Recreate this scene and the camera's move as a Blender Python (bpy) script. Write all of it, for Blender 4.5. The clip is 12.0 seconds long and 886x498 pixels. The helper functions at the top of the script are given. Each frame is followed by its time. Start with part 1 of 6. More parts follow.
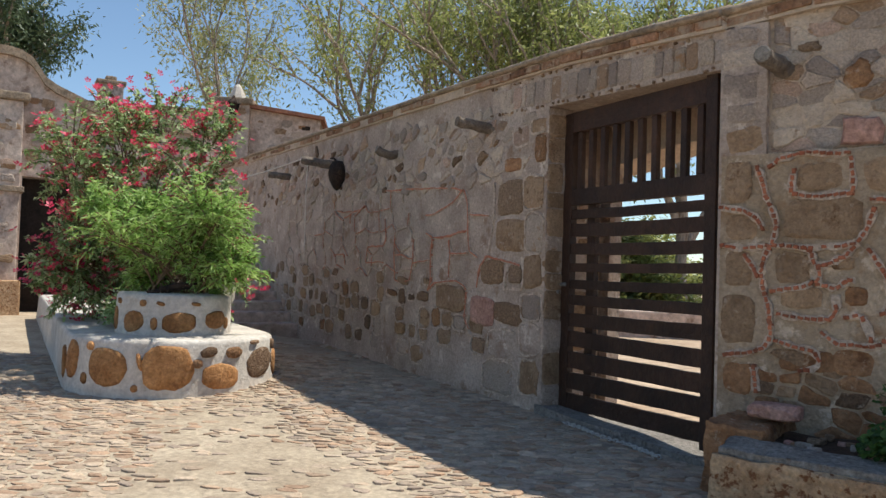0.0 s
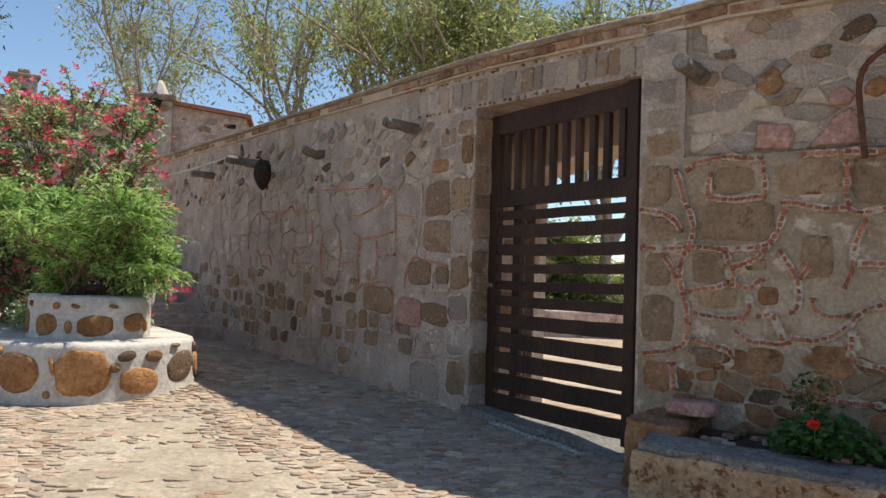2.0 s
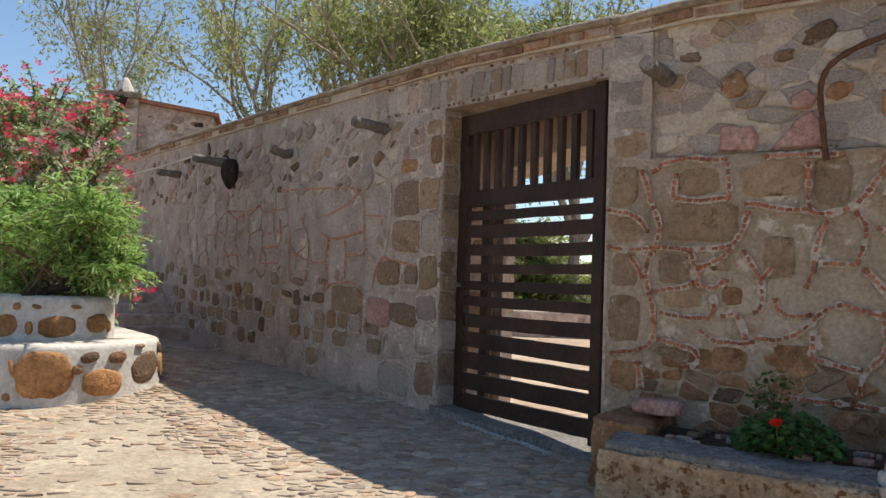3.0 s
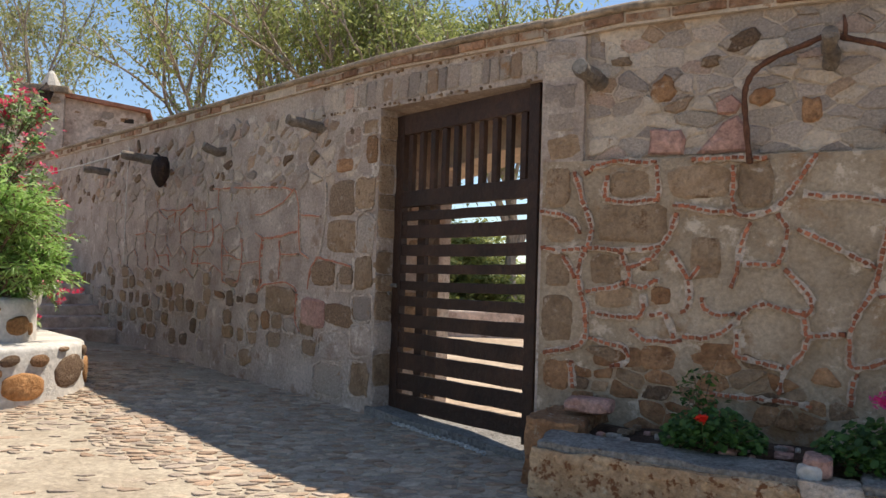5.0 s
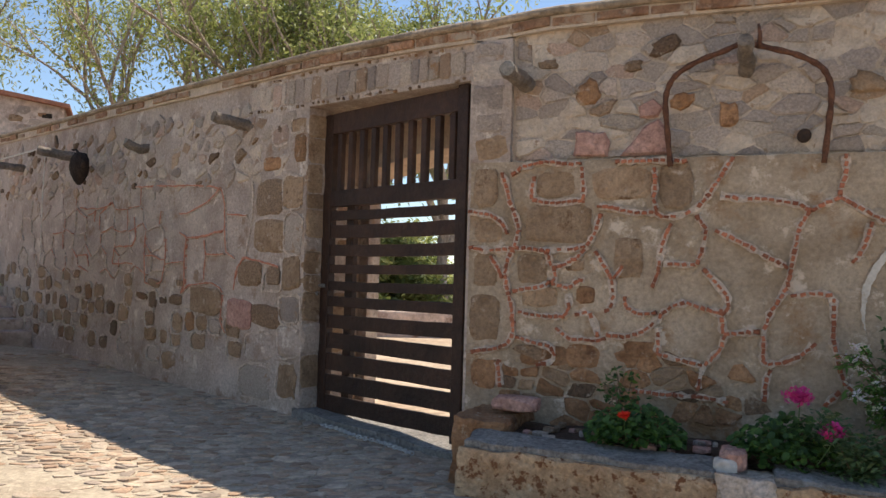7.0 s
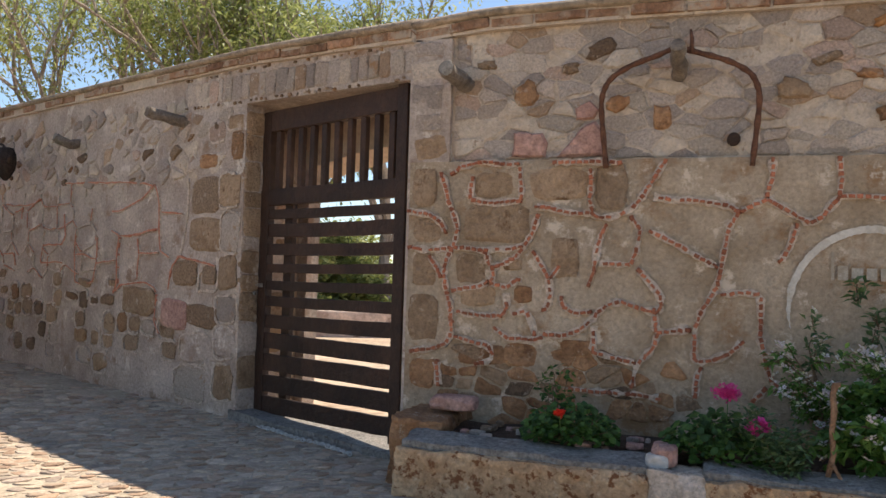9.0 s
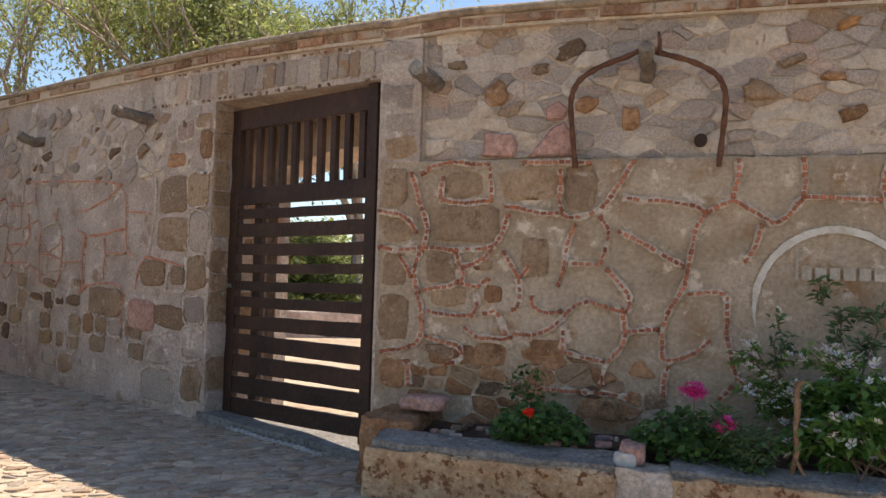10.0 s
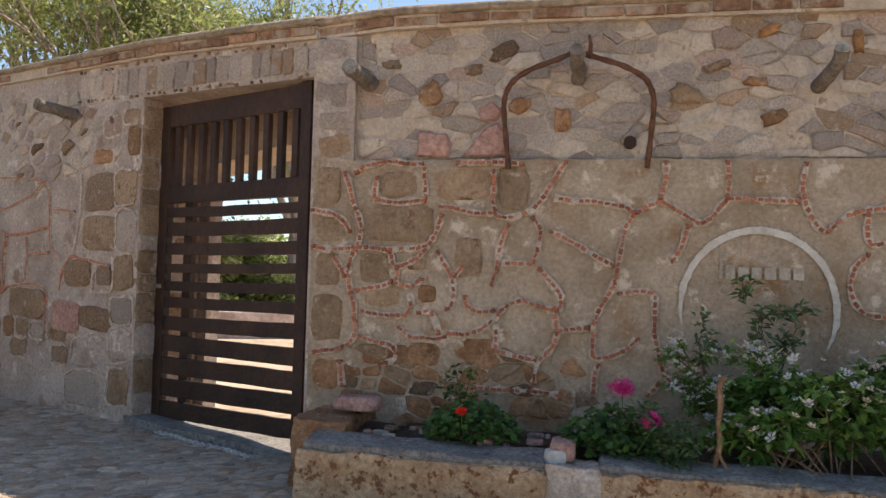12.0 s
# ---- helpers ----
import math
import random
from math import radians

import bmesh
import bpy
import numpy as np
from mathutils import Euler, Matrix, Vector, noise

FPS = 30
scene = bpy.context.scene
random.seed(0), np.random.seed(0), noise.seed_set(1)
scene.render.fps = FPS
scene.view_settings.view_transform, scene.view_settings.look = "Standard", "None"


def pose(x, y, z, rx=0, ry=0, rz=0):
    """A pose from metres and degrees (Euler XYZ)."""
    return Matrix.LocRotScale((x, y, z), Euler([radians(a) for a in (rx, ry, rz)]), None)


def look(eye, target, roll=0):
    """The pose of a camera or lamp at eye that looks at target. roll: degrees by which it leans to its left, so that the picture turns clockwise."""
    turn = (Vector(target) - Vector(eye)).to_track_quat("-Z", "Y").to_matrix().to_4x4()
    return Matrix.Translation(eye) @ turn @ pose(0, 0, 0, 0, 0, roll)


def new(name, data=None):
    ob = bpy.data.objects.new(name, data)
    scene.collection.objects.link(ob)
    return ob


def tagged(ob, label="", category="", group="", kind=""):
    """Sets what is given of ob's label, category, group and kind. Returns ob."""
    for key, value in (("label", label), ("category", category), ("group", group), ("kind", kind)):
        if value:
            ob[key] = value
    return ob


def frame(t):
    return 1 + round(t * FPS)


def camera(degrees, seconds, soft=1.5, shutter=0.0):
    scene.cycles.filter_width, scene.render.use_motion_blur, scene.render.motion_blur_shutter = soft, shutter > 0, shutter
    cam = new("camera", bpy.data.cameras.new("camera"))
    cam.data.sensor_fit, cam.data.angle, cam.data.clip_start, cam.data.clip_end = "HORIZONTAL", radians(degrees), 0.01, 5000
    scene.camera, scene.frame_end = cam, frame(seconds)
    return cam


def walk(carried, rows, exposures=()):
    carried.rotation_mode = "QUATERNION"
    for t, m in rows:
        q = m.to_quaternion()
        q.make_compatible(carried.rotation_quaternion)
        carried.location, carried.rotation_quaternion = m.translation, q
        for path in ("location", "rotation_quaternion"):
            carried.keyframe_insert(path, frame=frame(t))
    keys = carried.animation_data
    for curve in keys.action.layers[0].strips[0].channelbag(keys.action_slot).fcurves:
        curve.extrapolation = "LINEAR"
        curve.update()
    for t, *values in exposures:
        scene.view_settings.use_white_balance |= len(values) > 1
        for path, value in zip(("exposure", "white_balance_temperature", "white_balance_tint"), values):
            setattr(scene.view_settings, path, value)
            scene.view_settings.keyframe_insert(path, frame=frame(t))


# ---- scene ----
cam = camera(58.5, 12.0, soft=1.5)
PATH = [
    (0.0, pose(-0.036, -0.050, 1.000, 91.821, -1.937, 37.524)),
    (0.5, pose(-0.035, -0.045, 1.000, 91.870, -1.952, 36.203)),
    (1.0, pose(-0.033, -0.041, 1.000, 91.939, -1.897, 34.818)),
    (1.5, pose(-0.031, -0.036, 1.000, 92.005, -1.891, 33.494)),
    (2.0, pose(-0.028, -0.032, 1.000, 92.061, -1.854, 32.416)),
    (2.5, pose(-0.026, -0.027, 1.000, 92.084, -1.817, 31.430)),
    (3.0, pose(-0.023, -0.023, 1.000, 92.143, -1.877, 30.238)),
    (5.0, pose(-0.009, -0.007, 1.000, 92.313, -1.822, 25.783)),
    (5.5, pose(-0.004, -0.004, 1.000, 92.368, -1.790, 24.497)),
    (6.0, pose(0.000, 0.000, 1.000, 92.408, -1.748, 23.221)),
    (6.5, pose(0.005, 0.004, 1.000, 92.440, -1.724, 22.036)),
    (7.0, pose(0.010, 0.007, 1.000, 92.476, -1.688, 20.895)),
    (9.0, pose(0.032, 0.020, 1.000, 92.570, -1.685, 16.789)),
    (9.5, pose(0.038, 0.023, 1.000, 92.597, -1.638, 15.757)),
    (10.0, pose(0.045, 0.026, 1.000, 92.626, -1.599, 14.826)),
    (10.5, pose(0.052, 0.028, 1.000, 92.642, -1.559, 13.784)),
    (11.0, pose(0.059, 0.031, 1.000, 92.663, -1.542, 12.706)),
    (11.5, pose(0.066, 0.034, 1.000, 92.697, -1.513, 11.545)),
    (12.0, pose(0.074, 0.036, 1.000, 92.730, -1.453, 10.455)),
]
walk(cam, PATH, [(0.0, 0.28, 6480, 5), (3.0, 0.38, 6560, 6), (6.5, 0.56, 6760, 8), (12.0, 0.80, 6980, 10)])

# ---- light ----
SUN_AZ, SUN_EL = (0.50, 0.866), 63.5          # plan direction towards the sun, elevation
world = bpy.data.worlds.new("sky")
scene.world = world
world.use_nodes = True
wn = world.node_tree.nodes
sky = wn.new("ShaderNodeTexSky")
sky.sky_type = "NISHITA"
sky.sun_disc = False
sky.sun_elevation = radians(SUN_EL)
sky.sun_rotation = math.atan2(SUN_AZ[0], SUN_AZ[1])
sky.altitude = 1900
sky.air_density, sky.dust_density, sky.ozone_density = 1.1, 0.9, 1.8
wn["Background"].inputs["Strength"].default_value = 0.125
world.node_tree.links.new(sky.outputs[0], wn["Background"].inputs["Color"])
sun = new("sun", bpy.data.lights.new("sun", "SUN"))
sun.data.energy, sun.data.angle, sun.data.color = 5.0, radians(0.53), (1.0, 0.94, 0.85)
_h = math.cos(radians(SUN_EL))
sun.matrix_world = look((0, 0, 0), (-SUN_AZ[0] * _h, -SUN_AZ[1] * _h, -math.sin(radians(SUN_EL))))


# ---- materials ----
def material(name, dark, light, size=3.0, rough=0.9, bump=0.4, fine=40.0, vary=0.0, source="island", tones=(), stain=None, metal=0.0, stretch=(1, 1, 1), spec=0.3, grain=0.42, pits=None):
    """dark, light: colours mixed by two scales of noise; tones: colours picked per piece; vary: brightness spread per piece."""
    m = bpy.data.materials.new(name)
    m.use_nodes = True
    t = m.node_tree
    n, link = t.nodes, t.links.new
    b = n["Principled BSDF"]
    b.inputs["Roughness"].default_value, b.inputs["Metallic"].default_value = rough, metal
    b.inputs["Specular IOR Level"].default_value = spec
    geo = n.new("ShaderNodeNewGeometry")
    mp = n.new("ShaderNodeMapping")
    mp.inputs["Scale"].default_value = stretch
    link(geo.outputs["Position"], mp.inputs["Vector"])

    def noise_tex(scale, detail, ro=0.6):
        x = n.new("ShaderNodeTexNoise")
        x.inputs["Scale"].default_value, x.inputs["Detail"].default_value, x.inputs["Roughness"].default_value = scale, detail, ro
        link(mp.outputs[0], x.inputs["Vector"])
        return x.outputs["Fac"]

    def mix(fac, a, c, mode="MIX"):
        x = n.new("ShaderNodeMix")
        x.data_type, x.blend_type = "RGBA", mode
        for sock, v in ((x.inputs[0], fac), (x.inputs[6], a), (x.inputs[7], c)):
            if hasattr(v, "is_output"):
                link(v, sock)
            elif isinstance(v, tuple):
                sock.default_value = (*v, 1)
            else:
                sock.default_value = v
        return x.outputs[2]

    def ramp(fac, lo, hi):
        x = n.new("ShaderNodeMapRange")
        x.inputs["From Min"].default_value, x.inputs["From Max"].default_value = lo, hi
        link(fac, x.inputs["Value"])
        return x.outputs[0]

    big, small = noise_tex(size, 6), noise_tex(fine, 5, 0.7)
    col = mix(ramp(big, 0.32, 0.68), dark, light)
    if source == "object":
        info = n.new("ShaderNodeObjectInfo")
        rnd = info.outputs["Random"]
    else:
        rnd = geo.outputs["Random Per Island"]
    if tones:
        cr = n.new("ShaderNodeValToRGB")
        cr.color_ramp.interpolation = "CONSTANT"
        el = cr.color_ramp.elements
        while len(el) < len(tones):
            el.new(0.5)
        for i, c in enumerate(tones):
            el[i].position = i / len(tones)
            el[i].color = (*c, 1)
        link(rnd, cr.inputs[0])
        col = mix(0.72, col, cr.outputs[0])
    rub = ramp(small, 0.30, 0.70)
    g2 = n.new("ShaderNodeMapRange")
    g2.inputs["To Min"].default_value, g2.inputs["To Max"].default_value = 1 - grain, 1 + grain * 0.75
    link(rub, g2.inputs["Value"])
    col = mix(1.0, col, g2.outputs[0], "MULTIPLY")
    if vary:
        mul = n.new("ShaderNodeMath")
        mul.operation = "MULTIPLY"
        mul.inputs[1].default_value = 7.31
        link(rnd, mul.inputs[0])
        fr = n.new("ShaderNodeMath")
        fr.operation = "FRACT"
        link(mul.outputs[0], fr.inputs[0])
        v = n.new("ShaderNodeMapRange")
        v.inputs["To Min"].default_value, v.inputs["To Max"].default_value = 1 - vary, 1 + vary
        link(fr.outputs[0], v.inputs["Value"])
        col = mix(1.0, col, v.outputs[0], "MULTIPLY")
    for blot in (stain, pits):
        if blot:
            colour, lo, hi, sc = blot
            col = mix(ramp(noise_tex(sc, 8, 0.7), lo, hi), col, colour)
    link(col, b.inputs["Base Color"])
    bp = n.new("ShaderNodeBump")
    bp.inputs["Strength"].default_value, bp.inputs["Distance"].default_value = bump, 0.02
    add = n.new("ShaderNodeMath")
    add.operation = "ADD"
    link(small, add.inputs[0])
    link(noise_tex(size * 4, 4), add.inputs[1])
    link(add.outputs[0], bp.inputs["Height"])
    link(bp.outputs[0], b.inputs["Normal"])
    return m


def leaf_material(name, tones, lucent=0.35):
    m = bpy.data.materials.new(name)
    m.use_nodes = True
    n, link = m.node_tree.nodes, m.node_tree.links.new
    b = n["Principled BSDF"]
    b.inputs["Roughness"].default_value = 0.5
    geo = n.new("ShaderNodeNewGeometry")
    cr = n.new("ShaderNodeValToRGB")
    el = cr.color_ramp.elements
    while len(el) < len(tones):
        el.new(0.5)
    for i, c in enumerate(tones):
        el[i].position = i / max(1, len(tones) - 1)
        el[i].color = (*c, 1)
    link(geo.outputs["Random Per Island"], cr.inputs[0])
    link(cr.outputs[0], b.inputs["Base Color"])
    tr = n.new("ShaderNodeBsdfTranslucent")
    link(cr.outputs[0], tr.inputs["Color"])
    ms = n.new("ShaderNodeMixShader")
    ms.inputs[0].default_value = lucent
    link(b.outputs[0], ms.inputs[1])
    link(tr.outputs[0], ms.inputs[2])
    link(ms.outputs[0], n["Material Output"].inputs["Surface"])
    return m


STONE_TONES = ((0.51, 0.40, 0.325), (0.45, 0.365, 0.315), (0.57, 0.46, 0.375), (0.50, 0.41, 0.35), (0.57, 0.385, 0.295), (0.40, 0.32, 0.275), (0.59, 0.48, 0.385), (0.45, 0.285, 0.175), (0.53, 0.42, 0.345))
M_PLASTER = material("aged_lime_plaster", (0.392, 0.298, 0.242), (0.608, 0.495, 0.417), 2.6, bump=1.0, fine=45, stain=((0.323, 0.207, 0.139), 0.55, 0.66, 4.5), pits=((0.706, 0.606, 0.520), 0.57, 0.64, 7), grain=0.3)
M_PANEL = material("grey_render_panel", (0.347, 0.250, 0.165), (0.561, 0.440, 0.325), 2.8, bump=1.0, fine=45, stain=((0.316, 0.175, 0.085), 0.54, 0.66, 2.4), pits=((0.694, 0.570, 0.450), 0.57, 0.64, 6), grain=0.28)
M_MORTAR = material("pale_mortar", (0.50, 0.385, 0.29), (0.69, 0.565, 0.45), 6, bump=1.0, fine=40, pits=((0.36, 0.24, 0.16), 0.60, 0.67, 12), grain=0.22)
M_CREAM = material("cream_mortar", (0.495, 0.380, 0.293), (0.715, 0.588, 0.485), 12, bump=0.9, fine=50, pits=((0.369, 0.254, 0.176), 0.58, 0.70, 14), grain=0.4)
M_RUBBLE = material("rubble_stone", (0.363, 0.275, 0.215), (0.539, 0.435, 0.352), 9, bump=1.0, fine=75, vary=0.2, source="object", tones=STONE_TONES, stain=((0.396, 0.220, 0.110), 0.60, 0.68, 6), pits=((0.660, 0.550, 0.451), 0.60, 0.68, 17), grain=0.32)
M_BROWN = material("brown_fieldstone", (0.17, 0.10, 0.058), (0.36, 0.235, 0.145), 10, bump=1.0, fine=65, vary=0.2, source="object", tones=((0.25, 0.155, 0.095), (0.31, 0.20, 0.125), (0.18, 0.11, 0.07), (0.34, 0.23, 0.15), (0.34, 0.175, 0.085)), pits=((0.46, 0.345, 0.25), 0.58, 0.68, 14), grain=0.5)
M_TANBLOCK = material("tan_quoin_stone", (0.27, 0.165, 0.095), (0.47, 0.325, 0.21), 6, bump=1.0, fine=45, vary=0.18, source="object", stain=((0.17, 0.09, 0.045), 0.56, 0.65, 6), pits=((0.53, 0.41, 0.315), 0.59, 0.66, 9), grain=0.32)
M_RUSSET = material("russet_masonry", (0.26, 0.12, 0.055), (0.46, 0.255, 0.135), 8, bump=1.0, fine=45, vary=0.22, source="object", stain=((0.15, 0.07, 0.035), 0.56, 0.66, 6), pits=((0.52, 0.39, 0.285), 0.59, 0.67, 10), grain=0.38)
M_OCHREST = material("ochre_fieldstone", (0.24, 0.135, 0.07), (0.40, 0.26, 0.15), 8, bump=0.9, fine=30, vary=0.25, source="object", stain=((0.16, 0.085, 0.045), 0.56, 0.68, 7), grain=0.4)
PINKROCK = material("pink_cantera_stone", (0.36, 0.19, 0.15), (0.50, 0.30, 0.24), 5, bump=0.5, fine=40)
M_CHIP = material("red_brick_chip", (0.299, 0.092, 0.048), (0.440, 0.167, 0.092), 8, bump=0.5, fine=70, vary=0.35)
M_PINKJOINT = material("pink_joint", (0.47, 0.155, 0.09), (0.60, 0.28, 0.185), 6, bump=0.5, fine=60)
M_BRICK = material("coping_brick", (0.25, 0.125, 0.07), (0.42, 0.24, 0.145), 9, bump=0.9, fine=30, vary=0.3, source="object", stain=((0.42, 0.32, 0.235), 0.50, 0.60, 6), grain=0.5)
M_COPING = material("weathered_mortar_cap", (0.22, 0.165, 0.115), (0.42, 0.315, 0.225), 4, bump=0.9, fine=26, stain=((0.13, 0.10, 0.08), 0.58, 0.70, 6), pits=((0.40, 0.245, 0.14), 0.60, 0.72, 3), grain=0.45)
M_COBBLE = material("cobblestone", (0.301, 0.225, 0.165), (0.456, 0.360, 0.275), 6, bump=0.5, fine=34, vary=0.22, tones=((0.456, 0.315, 0.215), (0.504, 0.380, 0.275), (0.398, 0.245, 0.155), (0.456, 0.355, 0.265), (0.359, 0.275, 0.215)), grain=0.3)
M_COBBLE_ONE = material("cobblestone_single", (0.301, 0.225, 0.165), (0.456, 0.360, 0.275), 6, bump=0.5, fine=34, vary=0.22, source="object", tones=((0.456, 0.315, 0.215), (0.504, 0.380, 0.275), (0.398, 0.245, 0.155), (0.456, 0.355, 0.265), (0.359, 0.275, 0.215)), grain=0.3)
M_EARTH = material("packed_earth", (0.330, 0.258, 0.185), (0.475, 0.389, 0.290), 2.2, bump=0.6, fine=24, grain=0.35)
M_YARD = material("dusty_yard", (0.34, 0.24, 0.165), (0.48, 0.37, 0.27), 0.9, bump=0.5, fine=14, stain=((0.20, 0.13, 0.085), 0.55, 0.72, 1.3))
M_SOIL = material("dry_brown_soil", (0.05, 0.03, 0.02), (0.13, 0.08, 0.052), 5, bump=0.9, fine=40)
M_WHITE = material("whitewashed_plaster", (0.46, 0.41, 0.365), (0.64, 0.59, 0.535), 2.6, bump=0.5, fine=26, stain=((0.36, 0.28, 0.215), 0.55, 0.74, 4.0), grain=0.25)
M_OCHRE = material("ochre_boulder", (0.27, 0.115, 0.04), (0.50, 0.265, 0.115), 7, bump=0.7, fine=40, vary=0.3, source="object", stain=((0.17, 0.07, 0.03), 0.55, 0.68, 6))
M_LIMEST = material("pitted_ochre_limestone", (0.42, 0.245, 0.13), (0.60, 0.41, 0.25), 6, bump=1.0, fine=40, stain=((0.21, 0.085, 0.035), 0.54, 0.60, 22), pits=((0.64, 0.49, 0.335), 0.60, 0.68, 9), grain=0.4)
M_CAPMORT = material("grey_cement_cap", (0.200, 0.178, 0.162), (0.323, 0.293, 0.264), 8, bump=1.0, fine=50, stain=((0.408, 0.374, 0.340), 0.58, 0.68, 10), pits=((0.128, 0.093, 0.072), 0.60, 0.66, 18), grain=0.5)
M_WOOD = material("dark_stained_timber", (0.023, 0.010, 0.006), (0.061, 0.028, 0.016), 3.5, rough=0.6, bump=0.5, fine=26, vary=0.25, source="object", spec=0.35)
M_LOG = material("weathered_log", (0.13, 0.10, 0.08), (0.30, 0.24, 0.19), 9, rough=0.85, bump=0.9, fine=60)
M_LOGEND = material("sawn_log_end", (0.236, 0.205, 0.174), (0.347, 0.310, 0.273), 20, bump=0.6, fine=70)
M_IRON = material("rusty_iron", (0.085, 0.037, 0.023), (0.20, 0.088, 0.05), 14, rough=0.8, bump=0.5, fine=80, metal=0.15)
M_STEEL = material("dull_steel", (0.32, 0.31, 0.30), (0.50, 0.49, 0.47), 20, rough=0.4, bump=0.2, fine=80, metal=0.9)
# paler, less metallic steel: the chain's sun glints are put into its colour
M_LINK = material("sunlit_chain_steel", (0.42, 0.40, 0.38), (0.62, 0.60, 0.57), 30, rough=0.45, bump=0.2, fine=80, metal=0.35)
M_CLAY = material("sooty_hide", (0.020, 0.014, 0.011), (0.07, 0.042, 0.030), 8, bump=0.9, fine=30)
M_CHALK = material("faded_whitewash", (0.50, 0.44, 0.375), (0.66, 0.60, 0.53), 6, bump=0.3, fine=40, stain=((0.42, 0.345, 0.265), 0.52, 0.66, 9), grain=0.2)
M_CHALK_WORN = material("rubbed_whitewash", (0.36, 0.29, 0.22), (0.52, 0.445, 0.36), 9, bump=0.4, fine=40, stain=((0.34, 0.265, 0.19), 0.48, 0.60, 12), grain=0.3)
M_ROPE = material("pale_cord", (0.68, 0.62, 0.55), (0.82, 0.77, 0.70), 20, fine=80)
M_FACADE = material("old_stone_facade", (0.405, 0.301, 0.245), (0.644, 0.519, 0.435), 1.6, bump=0.8, fine=8, stain=((0.252, 0.168, 0.125), 0.55, 0.66, 4.2), pits=((0.728, 0.601, 0.504), 0.60, 0.70, 6), grain=0.4)
M_TILE = material("red_clay_edge", (0.28, 0.11, 0.07), (0.42, 0.20, 0.13), 5, bump=0.5, fine=30)
# near black that puts shade into the colour of the doorway and a wall gap
M_DARKSHADE = material("painted_dark_shade", (0.018, 0.013, 0.010), (0.045, 0.032, 0.024), 3, bump=0.4, fine=20)
M_BARK = material("peeling_bark", (0.22, 0.17, 0.13), (0.46, 0.38, 0.31), 3, bump=0.6, fine=12, stretch=(3, 3, 0.6))
M_TWIG = material("twig", (0.12, 0.08, 0.05), (0.25, 0.16, 0.10), 12, bump=0.5, fine=50)
M_STICK = material("bare_stick", (0.19, 0.10, 0.055), (0.33, 0.19, 0.11), 15, bump=0.5, fine=60)
L_EUCA = leaf_material("eucalyptus_leaf", ((0.146, 0.171, 0.051), (0.268, 0.299, 0.091), (0.439, 0.451, 0.171)), 0.5)
L_EUCA_PALE = leaf_material("pale_eucalyptus_leaf", ((0.204, 0.228, 0.096), (0.312, 0.324, 0.132), (0.408, 0.384, 0.192)), 0.45)
L_DARK = leaf_material("dark_conifer_leaf", ((0.052, 0.085, 0.039), (0.104, 0.143, 0.065)), 0.25)
L_FEATHER = leaf_material("feathery_leaf", ((0.172, 0.299, 0.063), (0.333, 0.494, 0.127), (0.529, 0.678, 0.276)), 0.5)
L_ROSE = leaf_material("rose_leaf", ((0.121, 0.215, 0.060), (0.323, 0.444, 0.168), (0.645, 0.726, 0.444)), 0.5)
L_DEEP = leaf_material("geranium_leaf", ((0.025, 0.061, 0.011), (0.061, 0.131, 0.025), (0.123, 0.221, 0.045)), 0.4)
L_BUSH = leaf_material("blossom_bush_leaf", ((0.045, 0.11, 0.018), (0.12, 0.23, 0.045), (0.22, 0.36, 0.09)), 0.45)
L_GREY = leaf_material("grey_green_leaf", ((0.05, 0.10, 0.035), (0.10, 0.16, 0.06), (0.15, 0.20, 0.09)))
F_PINK = leaf_material("pink_petal", ((0.52, 0.02, 0.07), (0.70, 0.05, 0.13), (0.74, 0.16, 0.22)), 0.35)
F_MAGENTA = leaf_material("magenta_petal", ((0.62, 0.03, 0.22), (0.78, 0.08, 0.34)), 0.3)
F_RED = leaf_material("red_petal", ((0.70, 0.03, 0.02), (0.80, 0.06, 0.03)), 0.3)
F_PALE = leaf_material("lilac_white_petal", ((0.80, 0.76, 0.66), (0.80, 0.68, 0.76), (0.82, 0.80, 0.50)), 0.4)

# ---- building tools ----
rng = random.Random(7)
AX, AY = -1.44, 4.2                            # the corner where the two walls meet
WEST = pose(AX, AY, 0, 0, 0, -24)              # frame of the gate wall: x runs to the corner, y into the wall
EAST = pose(0, AY, 0)                          # frame of the other wall
UX, UY = -math.sin(radians(66)), math.cos(radians(66))


def mesh_of(name, verts, faces, mats, slots=None, smooth=False):
    me = bpy.data.meshes.new(name)
    me.from_pydata(verts, [], faces)
    for m in mats if isinstance(mats, (list, tuple)) else [mats]:
        me.materials.append(m)
    if slots:
        me.polygons.foreach_set("material_index", slots)
    if smooth:
        me.polygons.foreach_set("use_smooth", [True] * len(me.polygons))
    me.update()
    return me


def thing(name, m, label, category, group="", kind=""):
    ob = new(name)
    ob.matrix_world = m
    return tagged(ob, label, category, group, kind)


def part_mesh(name, me, parent, label="", m=None):
    ob = new(name, me)
    ob.parent = parent
    if m is not None:
        ob.matrix_basis = m
    return tagged(ob, label)


def part(name, bm, mat, parent, label="", m=None, smooth=False):
    me = bpy.data.meshes.new(name)
    bm.to_mesh(me)
    bm.free()
    me.materials.append(mat)
    if smooth:
        me.polygons.foreach_set("use_smooth", [True] * len(me.polygons))
    return part_mesh(name, me, parent, label, m)


